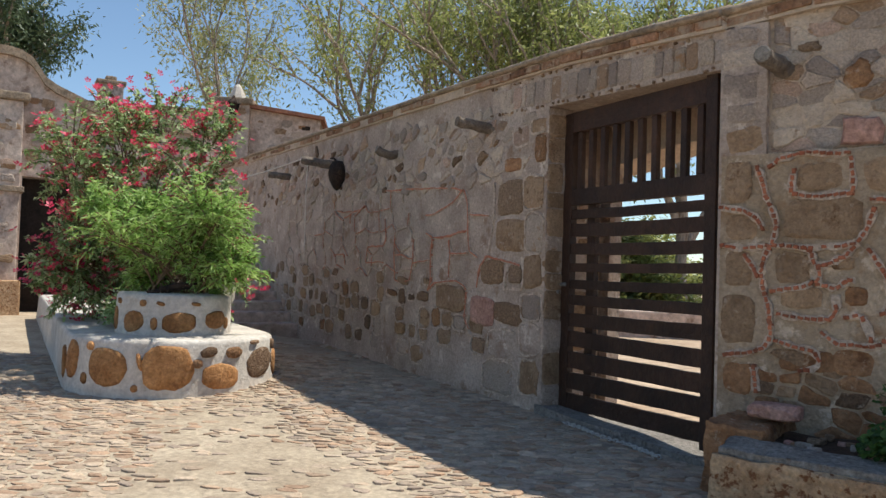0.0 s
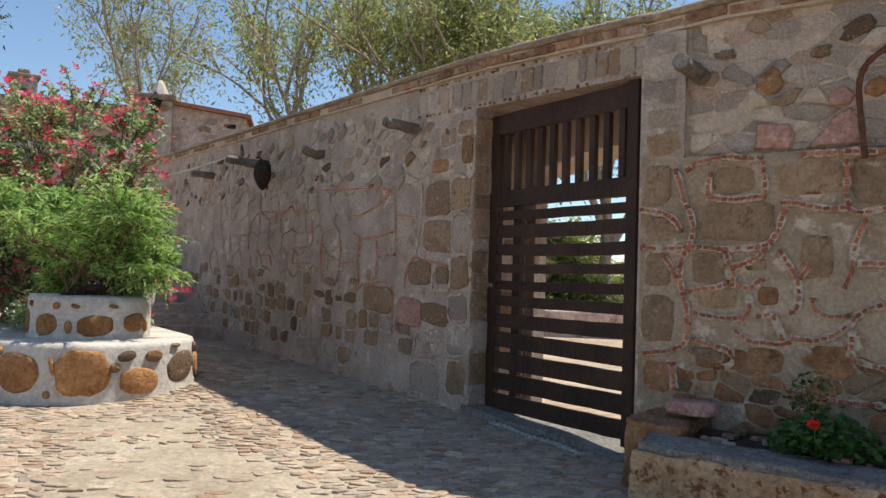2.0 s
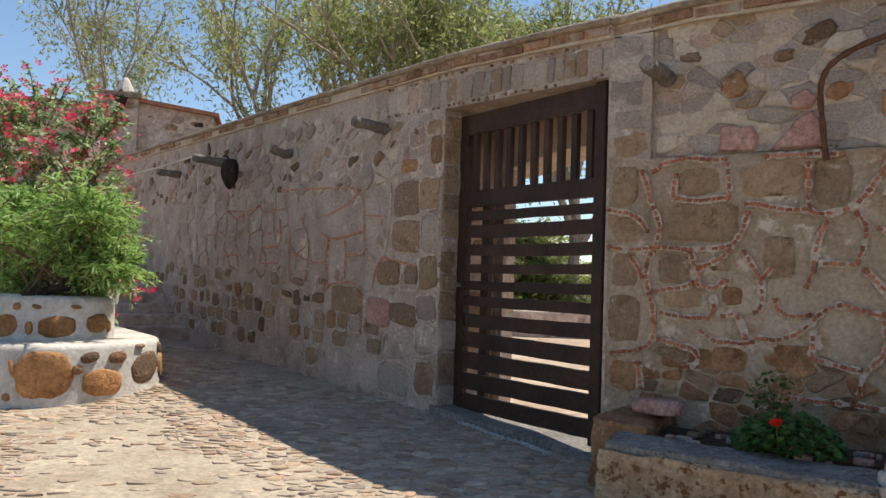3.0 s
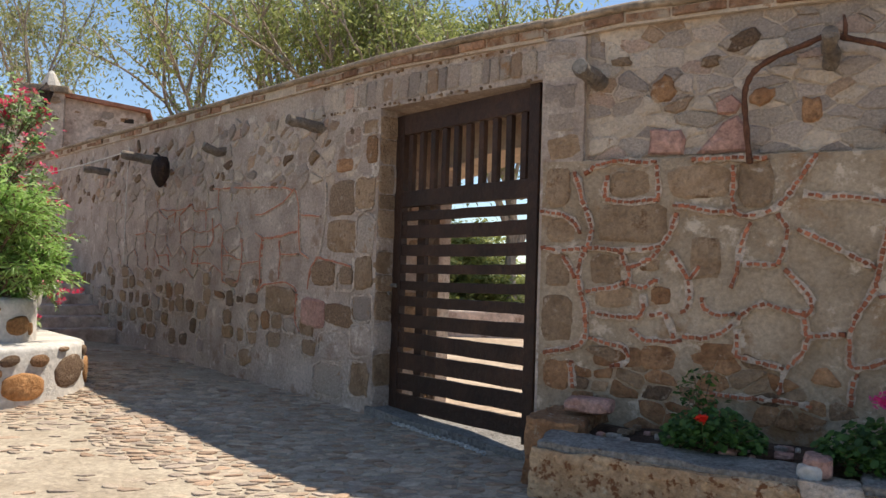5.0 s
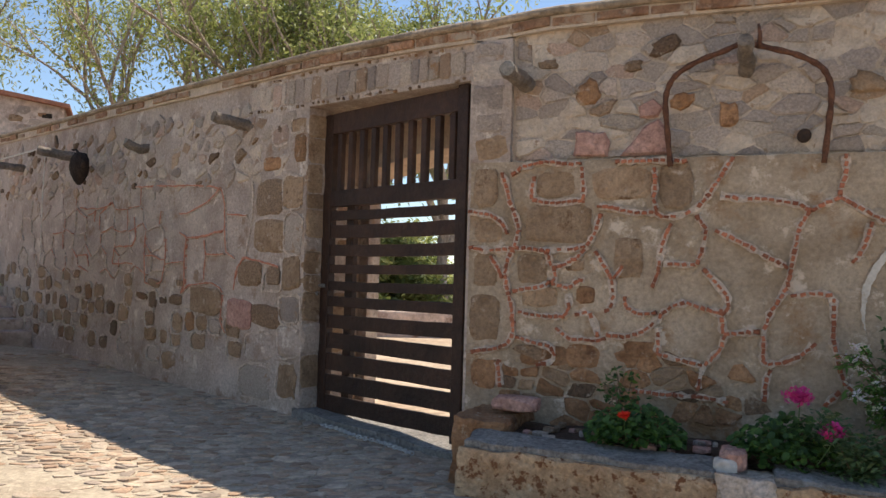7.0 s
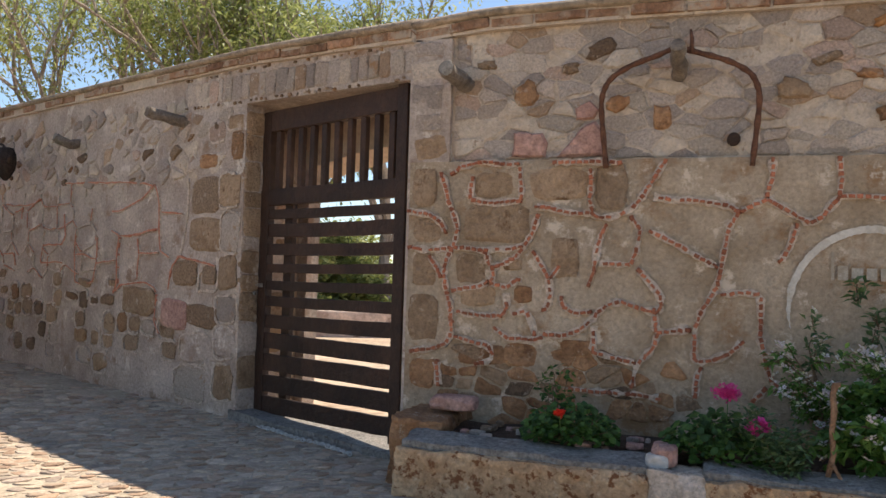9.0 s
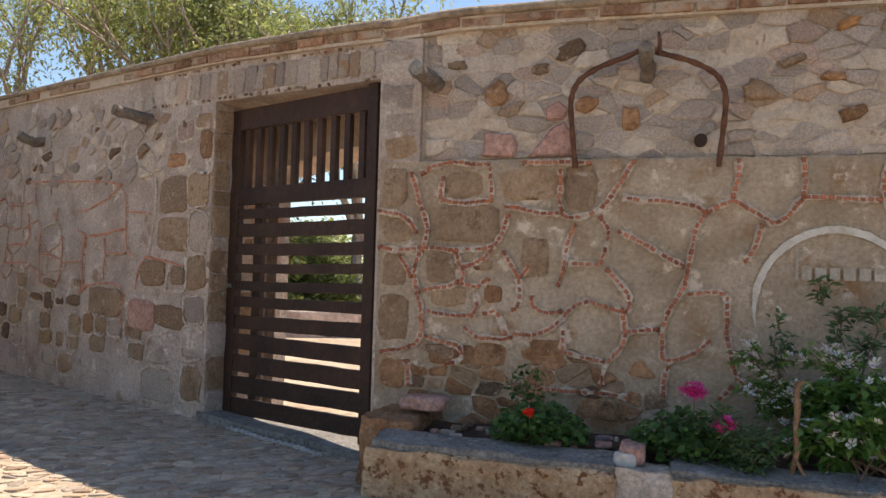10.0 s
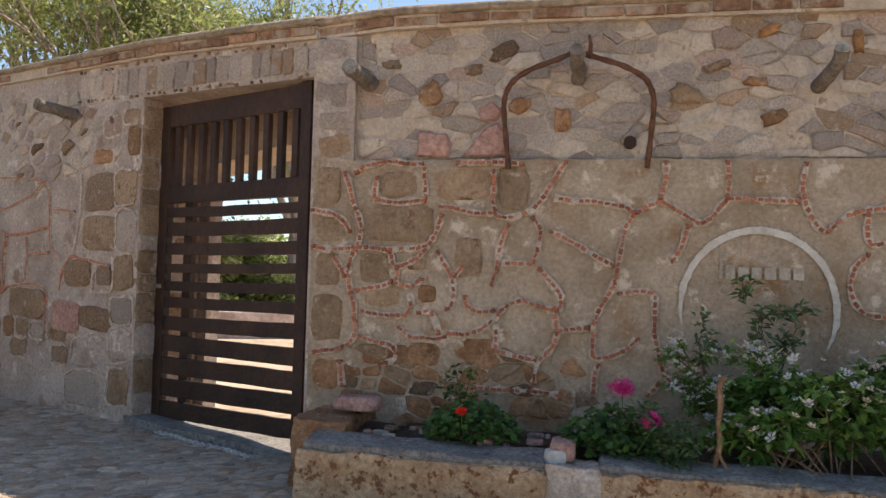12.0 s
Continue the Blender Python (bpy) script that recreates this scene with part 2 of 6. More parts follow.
def box_bm(x0, x1, y0, y1, z0, z1, bevel=0.0, jitter=0.0, cuts=0):
    bm = bmesh.new()
    bmesh.ops.create_cube(bm, size=1)
    for v in bm.verts:
        v.co = Vector(((x0 + x1) / 2 + v.co.x * (x1 - x0), (y0 + y1) / 2 + v.co.y * (y1 - y0), (z0 + z1) / 2 + v.co.z * (z1 - z0)))
    if cuts:
        bmesh.ops.subdivide_edges(bm, edges=bm.edges[:], cuts=cuts, use_grid_fill=True)
    if bevel:
        bmesh.ops.bevel(bm, geom=bm.edges[:] if not cuts else [e for e in bm.edges if e.calc_face_angle(0) > 0.5], offset=bevel, segments=2, affect="EDGES", profile=0.6)
    if jitter:
        for v in bm.verts:
            v.co += noise.noise_vector(v.co * 7) * jitter + noise.noise_vector(v.co * 23) * jitter * 0.4
    return bm


def tube(points, radii, sides=8, closed_ends=True):
    """Vertices and faces of a tube along points."""
    verts, faces = [], []
    pts = [Vector(p) for p in points]
    if isinstance(radii, (int, float)):
        radii = [radii] * len(pts)
    side = None
    for i, p in enumerate(pts):
        d = (pts[min(i + 1, len(pts) - 1)] - pts[max(i - 1, 0)]).normalized()
        if side is None:
            side = d.cross(Vector((0.31, 0.22, 0.93))).normalized()
        side = (side - d * side.dot(d)).normalized()
        up = d.cross(side)
        for k in range(sides):
            a = 2 * math.pi * k / sides
            verts.append(tuple(p + (side * math.cos(a) + up * math.sin(a)) * radii[i]))
    for i in range(len(pts) - 1):
        for k in range(sides):
            a, b = i * sides + k, i * sides + (k + 1) % sides
            faces.append((a, b, b + sides, a + sides))
    if closed_ends:
        faces.append(tuple(range(sides))[::-1])
        faces.append(tuple(range((len(pts) - 1) * sides, len(pts) * sides)))
    return verts, faces


def clip(poly, px, py, nx, ny):
    out = []
    for i, (x, y) in enumerate(poly):
        x2, y2 = poly[(i + 1) % len(poly)]
        d, d2 = (x - px) * nx + (y - py) * ny, (x2 - px) * nx + (y2 - py) * ny
        if d <= 0:
            out.append((x, y))
        if d * d2 < 0:
            k = d / (d - d2)
            out.append((x + (x2 - x) * k, y + (y2 - y) * k))
    return out


def cells(sites, reach, aspect=1.0):
    """The cell round each site, in plan coordinates; aspect stretches them along x."""
    s = [(x / aspect, y) for x, y in sites]
    grid = {}
    for i, (x, y) in enumerate(s):
        grid.setdefault((int(x // reach), int(y // reach)), []).append(i)
    out = []
    for i, (x, y) in enumerate(s):
        poly = [(x - reach, y - reach), (x + reach, y - reach), (x + reach, y + reach), (x - reach, y + reach)]
        gx, gy = int(x // reach), int(y // reach)
        for a in (-2, -1, 0, 1, 2):
            for b in (-2, -1, 0, 1, 2):
                for j in grid.get((gx + a, gy + b), ()):
                    if j != i and poly:
                        dx, dy = s[j][0] - x, s[j][1] - y
                        if dx * dx + dy * dy < 4 * reach * reach:
                            poly = clip(poly, x + dx / 2, y + dy / 2, dx, dy)
        out.append([(px * aspect, py) for px, py in poly])
    return out


def tidy(poly, gap, least=0.012, soft=0.12):
    """Draw a cell in by the joint's width, drop its very short sides and round its corners."""
    cx, cy = sum(p[0] for p in poly) / len(poly), sum(p[1] for p in poly) / len(poly)
    keep = []
    for p in poly:
        if not keep or math.dist(p, keep[-1]) > least:
            keep.append(p)
    if len(keep) > 2 and math.dist(keep[0], keep[-1]) <= least:
        keep.pop()
    out = []
    for i, (x, y) in enumerate(keep):
        for q, w in ((keep[i - 1], soft), (keep[(i + 1) % len(keep)], soft)):
            mx, my = x + (q[0] - x) * w, y + (q[1] - y) * w
            d = math.hypot(mx - cx, my - cy) or 1
            k = max(0.3, 1 - gap / d)
            out.append((cx + (mx - cx) * k, cy + (my - cy) * k))
    return out, (cx, cy)


def ragged(poly, amp, r=rng):
    """Break each side of an outline in two or three with small steps."""
    out = []
    for i, (x, y) in enumerate(poly):
        x2, y2 = poly[(i + 1) % len(poly)]
        n = max(1, min(3, int(math.dist((x, y), (x2, y2)) / 0.035)))
        for k in range(n):
            j = amp if k else amp * 0.4
            out.append((x + (x2 - x) * k / n + r.uniform(-j, j), y + (y2 - y) * k / n + r.uniform(-j, j)))
    return out


def slab(poly, depth, back, dome=0.3, r=rng):
    """A stone standing proud of a wall face (towards -y): outline in x and z."""
    n = len(poly)
    cx, cz = sum(p[0] for p in poly) / n, sum(p[1] for p in poly) / n
    tx, tz = r.uniform(-0.05, 0.05), r.uniform(-0.05, 0.05)
    verts = [(x, back, z) for x, z in poly]
    verts += [(x, -depth * 0.45 + (x - cx) * tx + (z - cz) * tz, z) for x, z in poly]
    verts += [(cx + (x - cx) * 0.84, -depth * r.uniform(0.85, 1.1) + (x - cx) * tx + (z - cz) * tz, cz + (z - cz) * 0.84) for x, z in poly]
    verts.append((cx, -depth * (1 + dome), cz))
    faces = []
    for k in range(n):
        j = (k + 1) % n
        faces += [(k, j, n + j, n + k), (n + k, n + j, 2 * n + j, 2 * n + k), (2 * n + k, 2 * n + j, 3 * n)]
    return verts, faces


def blob(cx, cz, w, h, sides=9, rough=0.16, r=rng, lean=0.0, square=0.5):
    ca, sa = math.cos(lean), math.sin(lean)
    out = []
    for k in range(sides):
        a = 2 * math.pi * (k + r.uniform(-0.25, 0.25)) / sides
        q = 1 + r.uniform(-rough, rough)
        # squarish outline
        x, z = math.copysign(abs(math.cos(a)) ** square, math.cos(a)) * w / 2 * q, math.copysign(abs(math.sin(a)) ** square, math.sin(a)) * h / 2 * q
        out.append((cx + x * ca - z * sa, cz + x * sa + z * ca))
    return out


def stone_part(name, poly, depth, mat, parent, back=0.03, dome=0.3, m=None):
    v, f = slab(ragged(poly, 0.006), depth, back, dome)
    return part_mesh(name, mesh_of(name, v, f, mat, smooth=False), parent, m=m)


# ---- ground ----
def along(x, y):
    """Metres along the gate wall, away from the corner."""
    return (x - AX) * UX + (y - AY) * UY


def out_from(x, y):
    """Metres from the gate wall towards the court."""
    return (x - AX) * -0.4067 + (y - AY) * -0.9135


def ground_z(x, y):
    s, o = along(x, y), out_from(x, y)
    z = (0.018 * min(max(s, 0), 9) + 0.015) * max(0.0, min(1.0, 1 - (o - 1.2) / 1.1)) - 0.01
    if o < 0 and y > AY - 0.6 and o < -0.2:
        z = 0.04
    far = max(0.0, math.hypot(x, y) - 60)
    return z - 0.004 * far + 0.012 * noise.noise(Vector((x * 0.9, y * 0.9, 0)))


def make_ground():
    xs = sorted(set([-900, -400, -200, -100, -60, -40, -30, 30, 40, 60, 100, 200, 400, 900] + [round(-24 + 0.4 * i, 2) for i in range(121)]))
    ys = sorted(set([-900, -400, -200, -100, -60, -30, 60, 100, 200, 400, 900] + [round(-12 + 0.4 * i, 2) for i in range(151)]))
    verts = [(x, y, ground_z(x, y)) for y in ys for x in xs]
    w = len(xs)
    faces, slots = [], []
    for j in range(len(ys) - 1):
        for i in range(w - 1):
            faces.append((j * w + i, j * w + i + 1, (j + 1) * w + i + 1, (j + 1) * w + i))
            cx, cy = (xs[i] + xs[i + 1]) / 2, (ys[j] + ys[j + 1]) / 2
            outside = out_from(cx, cy) < -0.3 and cy > AY
            slots.append(1 if outside else 0)
    ob = new("ground", mesh_of("ground", verts, faces, [M_EARTH, M_YARD], slots, smooth=True))
    return tagged(ob, "pale dusty earth of the court and the yard beyond", "ground", kind="structure")


ground = make_ground()


# ---- the two stone walls ----
def lerp(table, x):
    for (a, va), (b, vb) in zip(table, table[1:]):
        if x <= b:
            return va + (vb - va) * max(0.0, (x - a) / (b - a))
    return table[-1][1]


WEST_TOP = [(0.0, 2.372), (0.5, 2.415), (1.5, 2.485), (4.3, 2.57), (6.7, 2.63), (10.8, 2.75), (16.0, 2.85)]
GATE_R, GATE_L, GATE_TOP = 0.020, 1.585, 2.155      # the opening, along the wall
THICK = 0.5


def rough_face(x0, x1, z0f, z1f, y, step, amp, seed):
    """A grid of an uneven wall face, from z0f(x) to z1f(x)."""
    nx = max(1, round((x1 - x0) / step))
    nz = max(1, round((z1f(x0) - z0f(x0)) / step))
    verts, faces = [], []
    for i in range(nx + 1):
        x = x0 + (x1 - x0) * i / nx
        for k in range(nz + 1):
            z = z0f(x) + (z1f(x) - z0f(x)) * k / nz
            edge = 0 if i in (0, nx) or k in (0, nz) else 1
            d = noise.noise(Vector((x * 2.2, seed, z * 2.2))) * amp + noise.noise(Vector((x * 9, seed, z * 9))) * amp * 0.5
            verts.append((x, y + d * edge, z))
    for i in range(nx):
        for k in range(nz):
            a = i * (nz + 1) + k
            faces.append((a, a + nz + 1, a + nz + 2, a + 1))
    return verts, faces, nx, nz


def wall_block(x0, x1, z0f, z1f, y0, y1, step=0.07, amp=0.012, seed=0.0, skew=0.0):
    """Vertices and faces of a block of wall with an uneven front, closed all round. skew moves the back's left end."""
    v, f, nx, nz = rough_face(x0, x1, z0f, z1f, y0, step, amp, seed)
    b = len(v)
    back = []
    for i in range(nx + 1):
        x = x0 + (x1 - x0) * i / nx
        xb = x0 + skew + (x1 - x0 - skew) * i / nx
        back += [(xb, y1, z0f(x)), (xb, y1, z1f(x))]
    v = v + back
    for i in range(nx):
        p = b + 2 * i
        f.append((p, p + 1, p + 3, p + 2))
        f.append((i * (nz + 1) + nz, (i + 1) * (nz + 1) + nz, p + 3, p + 1))
        f.append((i * (nz + 1), p, p + 2, (i + 1) * (nz + 1)))
    f.append(tuple(list(range(nz + 1)) + [b + 1, b]))
    e = nx * (nz + 1)
    f.append(tuple([e + k for k in range(nz, -1, -1)] + [b + 2 * nx, b + 2 * nx + 1]))
    return v, f


def join(blocks):
    verts, faces = [], []
    for v, f in blocks:
        o = len(verts)
        verts += v
        faces += [tuple(i + o for i in q) for q in f]
    return verts, faces


def west_top(x):
    return lerp(WEST_TOP, -x)


wall_west = tagged(new("wall_west", mesh_of("wall_west", *join([
    wall_block(-16.0, -GATE_L, lambda x: -0.2, west_top, 0, THICK, 0.09, 0.013, 1.0),
    wall_block(-GATE_L, -GATE_R, lambda x: GATE_TOP - 0.042 * x, west_top, 0.0, THICK, 0.05, 0.010, 2.0),
    wall_block(-GATE_R, -0.001, lambda x: -0.2, west_top, 0.0, 0.12, 0.05, 0.004, 3.0),
]), M_PLASTER)), "old plastered rubble wall with embedded brown stones and a gate opening", "wall", kind="structure")
wall_west.matrix_world = WEST

LEDGE = 1.68
EAST_TOP = [(-1.46, 2.372), (-1.0, 2.418), (-0.4, 2.43), (5.0, 2.44)]


def east_top(x):
    return lerp(EAST_TOP, x)


wall_east = tagged(new("wall_east", mesh_of("wall_east", *join([
    wall_block(AX, 5.0, lambda x: -0.2, lambda x: LEDGE, 0.0, THICK, 0.06, 0.010, 4.0, skew=0.26),
]), M_PANEL)), "rendered stone wall with brick-chip joints under a rubble band", "wall", kind="structure")
wall_east.matrix_world = EAST
part_mesh("upper_band", mesh_of("upper_band", *wall_block(AX, 5.0, lambda x: LEDGE, lambda x: east_top(x) + 0.02, 0.045, THICK - 0.004, 0.05, 0.006, 5.0, skew=0.26), M_MORTAR), wall_east, "rubble band bedded in pale mortar")

# deep inner lintel and inner jamb behind the gate
# the lintel's paler material stands for light bounced off the sunlit yard
inner = tagged(new("lintel_inner", mesh_of("lintel_inner", *join([
    wall_block(-GATE_L - 0.5, 0.35, lambda x: 1.86 + 0.05 * math.cos((x + 0.75) * 3.2), lambda x: 2.3, THICK + 0.01, 0.88, 0.06, 0.012, 6.0),
]), M_MORTAR)), "deep tan stone lintel with a slightly arched underside", "lintel", kind="structure")
inner.matrix_world = WEST
jamb = tagged(new("jamb_inner", mesh_of("jamb_inner", *join([
    wall_block(-GATE_L - 0.45, -GATE_L + 0.09, lambda x: -0.1, lambda x: 1.9, THICK + 0.01, 0.62, 0.06, 0.012, 7.0),
]), M_PLASTER)), "pale plastered inner jamb of the gateway", "jamb", kind="structure")
jamb.matrix_world = WEST
sill = tagged(new("threshold", mesh_of("threshold", *join([
    wall_block(-GATE_L - 0.05, -GATE_R + 0.02, lambda x: -0.1, lambda x: 0.045 - 0.030 * x + 0.006 * math.sin(x * 7), -0.02, 0.42, 0.06, 0.01, 8.0),
]), M_CAPMORT)), "worn grey cement threshold under the gate", "threshold", kind="structure")
sill.matrix_world = WEST


def coping(name, parent_m, x0, x1, base, label, seed, y_front):
    """A rounded mortar cap over a course of flat bricks along the top of a wall."""
    r = random.Random(seed)
    n = int((x1 - x0) / 0.12)
    verts, faces = [], []
    profile = [(-0.055, 0.064), (-0.070, 0.080), (-0.055, 0.104), (0.02, 0.135), (0.25, 0.17), (THICK - 0.02, 0.150), (THICK + 0.06, 0.10), (THICK + 0.06, 0.05)]
    for i in range(n + 1):
        x = x0 + (x1 - x0) * i / n
        for y, z in profile:
            j = 0.016 * noise.noise(Vector((x * 2.3, y * 4 + seed, z))) + 0.012 * noise.noise(Vector((x * 11, y * 4 + seed, z)))
            verts.append((x, y + y_front + j, base(x) + z + 0.6 * j))
    w = len(profile)
    for i in range(n):
        for k in range(w - 1):
            a = i * w + k
            faces.append((a, a + w, a + w + 1, a + 1))
        faces.append((i * w, i * w + w - 1, (i + 1) * w + w - 1, (i + 1) * w))
    faces.append(tuple(range(w)))
    faces.append(tuple(range(n * w, n * w + w))[::-1])
    ob = tagged(new(name, mesh_of(name, verts, faces, M_COPING, smooth=True)), label, "coping", kind="structure")
    ob.matrix_world = parent_m
    # mortar bed and bricks
    part_mesh("mortar_bed", mesh_of("mortar_bed", *wall_block(x0, x1, lambda x: base(x) - 0.01, lambda x: base(x) + 0.065, y_front - 0.03, y_front + THICK, 0.06, 0.008, seed), M_MORTAR), ob)
    x = x0
    while x < x1 - 0.1:
        ln = r.uniform(0.19, 0.29)
        xc = x + ln / 2
        if r.random() < 0.78:
            z = base(xc) + r.uniform(0.002, 0.010)
            h = r.uniform(0.042, 0.056)
            d = r.uniform(0.034, 0.056)
            b = box_bm(x, min(x + ln - 0.012, x1), y_front - d, y_front + 0.05, z, z + h, 0.006)
            for v in b.verts:
                v.co += noise.noise_vector(v.co * 11) * 0.004
                v.co.z += base(v.co.x) - base(xc)
            part("brick", b, M_BRICK, ob)
        x += ln
    return ob


coping("coping_west", WEST, -16.0, 0.01, west_top, "weathered mortar coping on a course of red bricks", 11, 0.0)
coping("coping_east", EAST, AX - 0.02, 5.0, east_top, "weathered mortar coping over flat red bricks", 12, 0.03)


# ---- east wall: rubble band, panel joints, brown stones ----
def rubble_band():
    r = random.Random(21)
    sites = []
    z, row = LEDGE + 0.04, 0
    while z < 2.43:
        x = -1.22 + 0.07 * (row % 2)
        while x < 3.1:
            tilt = 0.03 * math.sin(x * 3.1 + 1.0) + 0.02 * math.sin(x * 7)
            sites.append((x + r.uniform(-0.07, 0.07), z + tilt + r.uniform(-0.035, 0.035)))
            if r.random() < 0.45:
                sites.append((x + r.uniform(0.03, 0.1), z + r.uniform(-0.05, 0.05)))
            x += r.uniform(0.13, 0.27)
        z += r.uniform(0.075, 0.10)
        row += 1
    for (sx, sz), c in zip(sites, cells(sites, 0.2, 1.75)):
        c = clip(clip(clip(c, 0, east_top(sx) + 0.005, 0, 1), 0, LEDGE + 0.012, 0, -1), -1.20, 0, -1, 0)
        if len(c) < 3:
            continue
        if r.random() < 0.10:
            continue
        p, _ = tidy(c, r.choice((0.0015, 0.002, 0.003, 0.004, 0.009)), 0.010, 0.05)
        if max(q[0] for q in p) - min(q[0] for q in p) < 0.03:
            continue
        # lean the courses a little, as hand-laid stones do
        p = [(x + r.uniform(-0.006, 0.006), zz + r.uniform(-0.005, 0.005)) for x, zz in p]
        stone_part("stone", p, r.choice((r.uniform(0.003, 0.010), r.uniform(0.008, 0.020))), r.choice((M_RUBBLE, M_RUBBLE, M_RUBBLE, M_RUBBLE, M_MORTAR)), wall_east, 0.03, r.uniform(-0.1, 0.12), m=pose(0, 0.045, 0))


JOINTS = [
    [(-1.2, 1.6), (-1.14, 1.65), (-1.02, 1.67), (-0.89, 1.66), (-0.81, 1.66)],
    [(-0.64, 1.67), (-0.51, 1.67), (-0.38, 1.66), (-0.27, 1.66)],
    [(-1.26, 1.62), (-1.24, 1.56), (-1.21, 1.47), (-1.18, 1.4), (-1.15, 1.31), (-1.17, 1.24), (-1.2, 1.15), (-1.22, 1.06), (-1.21, 0.97), (-1.18, 0.88), (-1.17, 0.79)],
    [(-1.07, 1.6), (-1.08, 1.53), (-1.08, 1.47), (-0.95, 1.45), (-0.8, 1.46), (-0.8, 1.54), (-0.81, 1.65)],
    [(-1.45, 1.41), (-1.32, 1.39), (-1.25, 1.34), (-1.22, 1.28)],
    [(-1.44, 1.2), (-1.32, 1.19), (-1.21, 1.2), (-1.07, 1.2), (-0.97, 1.19), (-0.85, 1.2), (-0.78, 1.22), (-0.73, 1.3), (-0.7, 1.39)],
    [(-0.73, 1.43), (-0.61, 1.41), (-0.5, 1.4), (-0.43, 1.4), (-0.39, 1.37), (-0.32, 1.37), (-0.25, 1.4), (-0.18, 1.47), (-0.11, 1.57), (-0.05, 1.67)],
]
JOINTS += [
    [(-0.44, 1.63), (-0.43, 1.54), (-0.44, 1.47), (-0.42, 1.4)],
    [(-0.35, 1.34), (-0.38, 1.26), (-0.4, 1.18), (-0.41, 1.09), (-0.44, 1.01)],
    [(-0.4, 1.13), (-0.3, 1.13), (-0.22, 1.13), (-0.19, 1.22), (-0.18, 1.31), (-0.23, 1.38)],
    [(-0.14, 1.31), (-0.04, 1.26), (0.06, 1.21), (0.2, 1.12)],
    [(-0.19, 1.11), (-0.12, 1.04), (-0.07, 0.98), (-0.06, 0.92), (-0.09, 0.88)],
    [(-0.09, 0.88), (-0.17, 0.91), (-0.27, 0.94), (-0.34, 0.92), (-0.39, 0.88), (-0.42, 0.83), (-0.47, 0.78), (-0.57, 0.75), (-0.67, 0.75)],
    [(-0.73, 1.2), (-0.69, 1.13), (-0.64, 1.05), (-0.63, 0.97), (-0.65, 0.89), (-0.68, 0.88)],
    [(-0.64, 1.05), (-0.59, 1.12)],
    [(-0.76, 1.23), (-0.83, 1.15), (-0.91, 1.12), (-0.96, 1.11), (-0.98, 1.17), (-1.03, 1.2)],
]
JOINTS += [
    [(-0.97, 1.03), (-1.03, 0.99), (-1.11, 0.98), (-1.18, 0.97)],
    [(-0.97, 1.01), (-0.87, 0.99), (-0.82, 1.04), (-0.77, 1.04)],
    [(-0.87, 0.98), (-0.86, 0.89), (-0.89, 0.84), (-1.01, 0.84), (-1.15, 0.86)],
    [(-0.84, 0.85), (-0.76, 0.87), (-0.72, 0.8), (-0.71, 0.74)],
    [(-0.58, 0.96), (-0.57, 0.9), (-0.51, 0.87), (-0.41, 0.88)],
    [(-1.31, 1.16), (-1.26, 1.09), (-1.24, 1.04)],
    [(-0.96, 1.11), (-0.95, 1.05), (-0.97, 1.02)],
    [(-0.13, 1.48), (0.01, 1.46), (0.14, 1.45), (0.25, 1.43), (0.3, 1.4)],
]
JOINTS += [
    [(-1.18, 0.83), (-1.17, 0.74), (-1.2, 0.68), (-1.28, 0.64), (-1.41, 0.62)],
    [(-1.16, 0.72), (-1.07, 0.7), (-0.96, 0.68), (-0.93, 0.63), (-0.95, 0.59), (-1.04, 0.58)],
    [(-0.94, 0.78), (-0.88, 0.74), (-0.85, 0.72), (-0.78, 0.72), (-0.72, 0.72), (-0.67, 0.74)],
    [(-0.4, 0.83), (-0.4, 0.75), (-0.41, 0.67), (-0.32, 0.65), (-0.25, 0.64), (-0.18, 0.63)],
    [(-0.08, 0.79), (-0.1, 0.72), (-0.15, 0.65), (-0.18, 0.62), (-0.2, 0.56), (-0.21, 0.5)],
    [(-0.1, 0.92), (-0.09, 0.84), (-0.09, 0.79), (0.01, 0.8), (0.08, 0.8)],
    [(-1.25, 0.59), (-1.24, 0.44)],
    [(-0.53, 0.48), (-0.36, 0.47), (-0.21, 0.47), (-0.06, 0.45)],
]
JOINTS += [
    [(0.3, 1.4), (0.25, 1.32), (0.23, 1.22), (0.21, 1.12), (0.2, 1.03), (0.13, 0.91), (0.09, 0.82), (0.09, 0.67), (0.11, 0.65), (0.18, 0.66), (0.26, 0.7), (0.33, 0.76)],
    [(0.3, 1.4), (0.36, 1.44), (0.43, 1.47), (0.5, 1.42), (0.57, 1.38), (0.62, 1.35), (0.68, 1.38), (0.72, 1.44), (0.75, 1.48), (0.89, 1.48), (1.1, 1.46)],
    [(0.45, 1.68), (0.45, 1.57), (0.43, 1.47)],
    [(0.75, 1.68), (0.76, 1.57), (0.75, 1.48)],
    [(1.12, 1.67), (1.1, 1.54), (1.12, 1.44), (1.16, 1.37), (1.21, 1.32), (1.31, 1.39), (1.39, 1.42), (1.5, 1.44), (1.81, 1.49)],
]
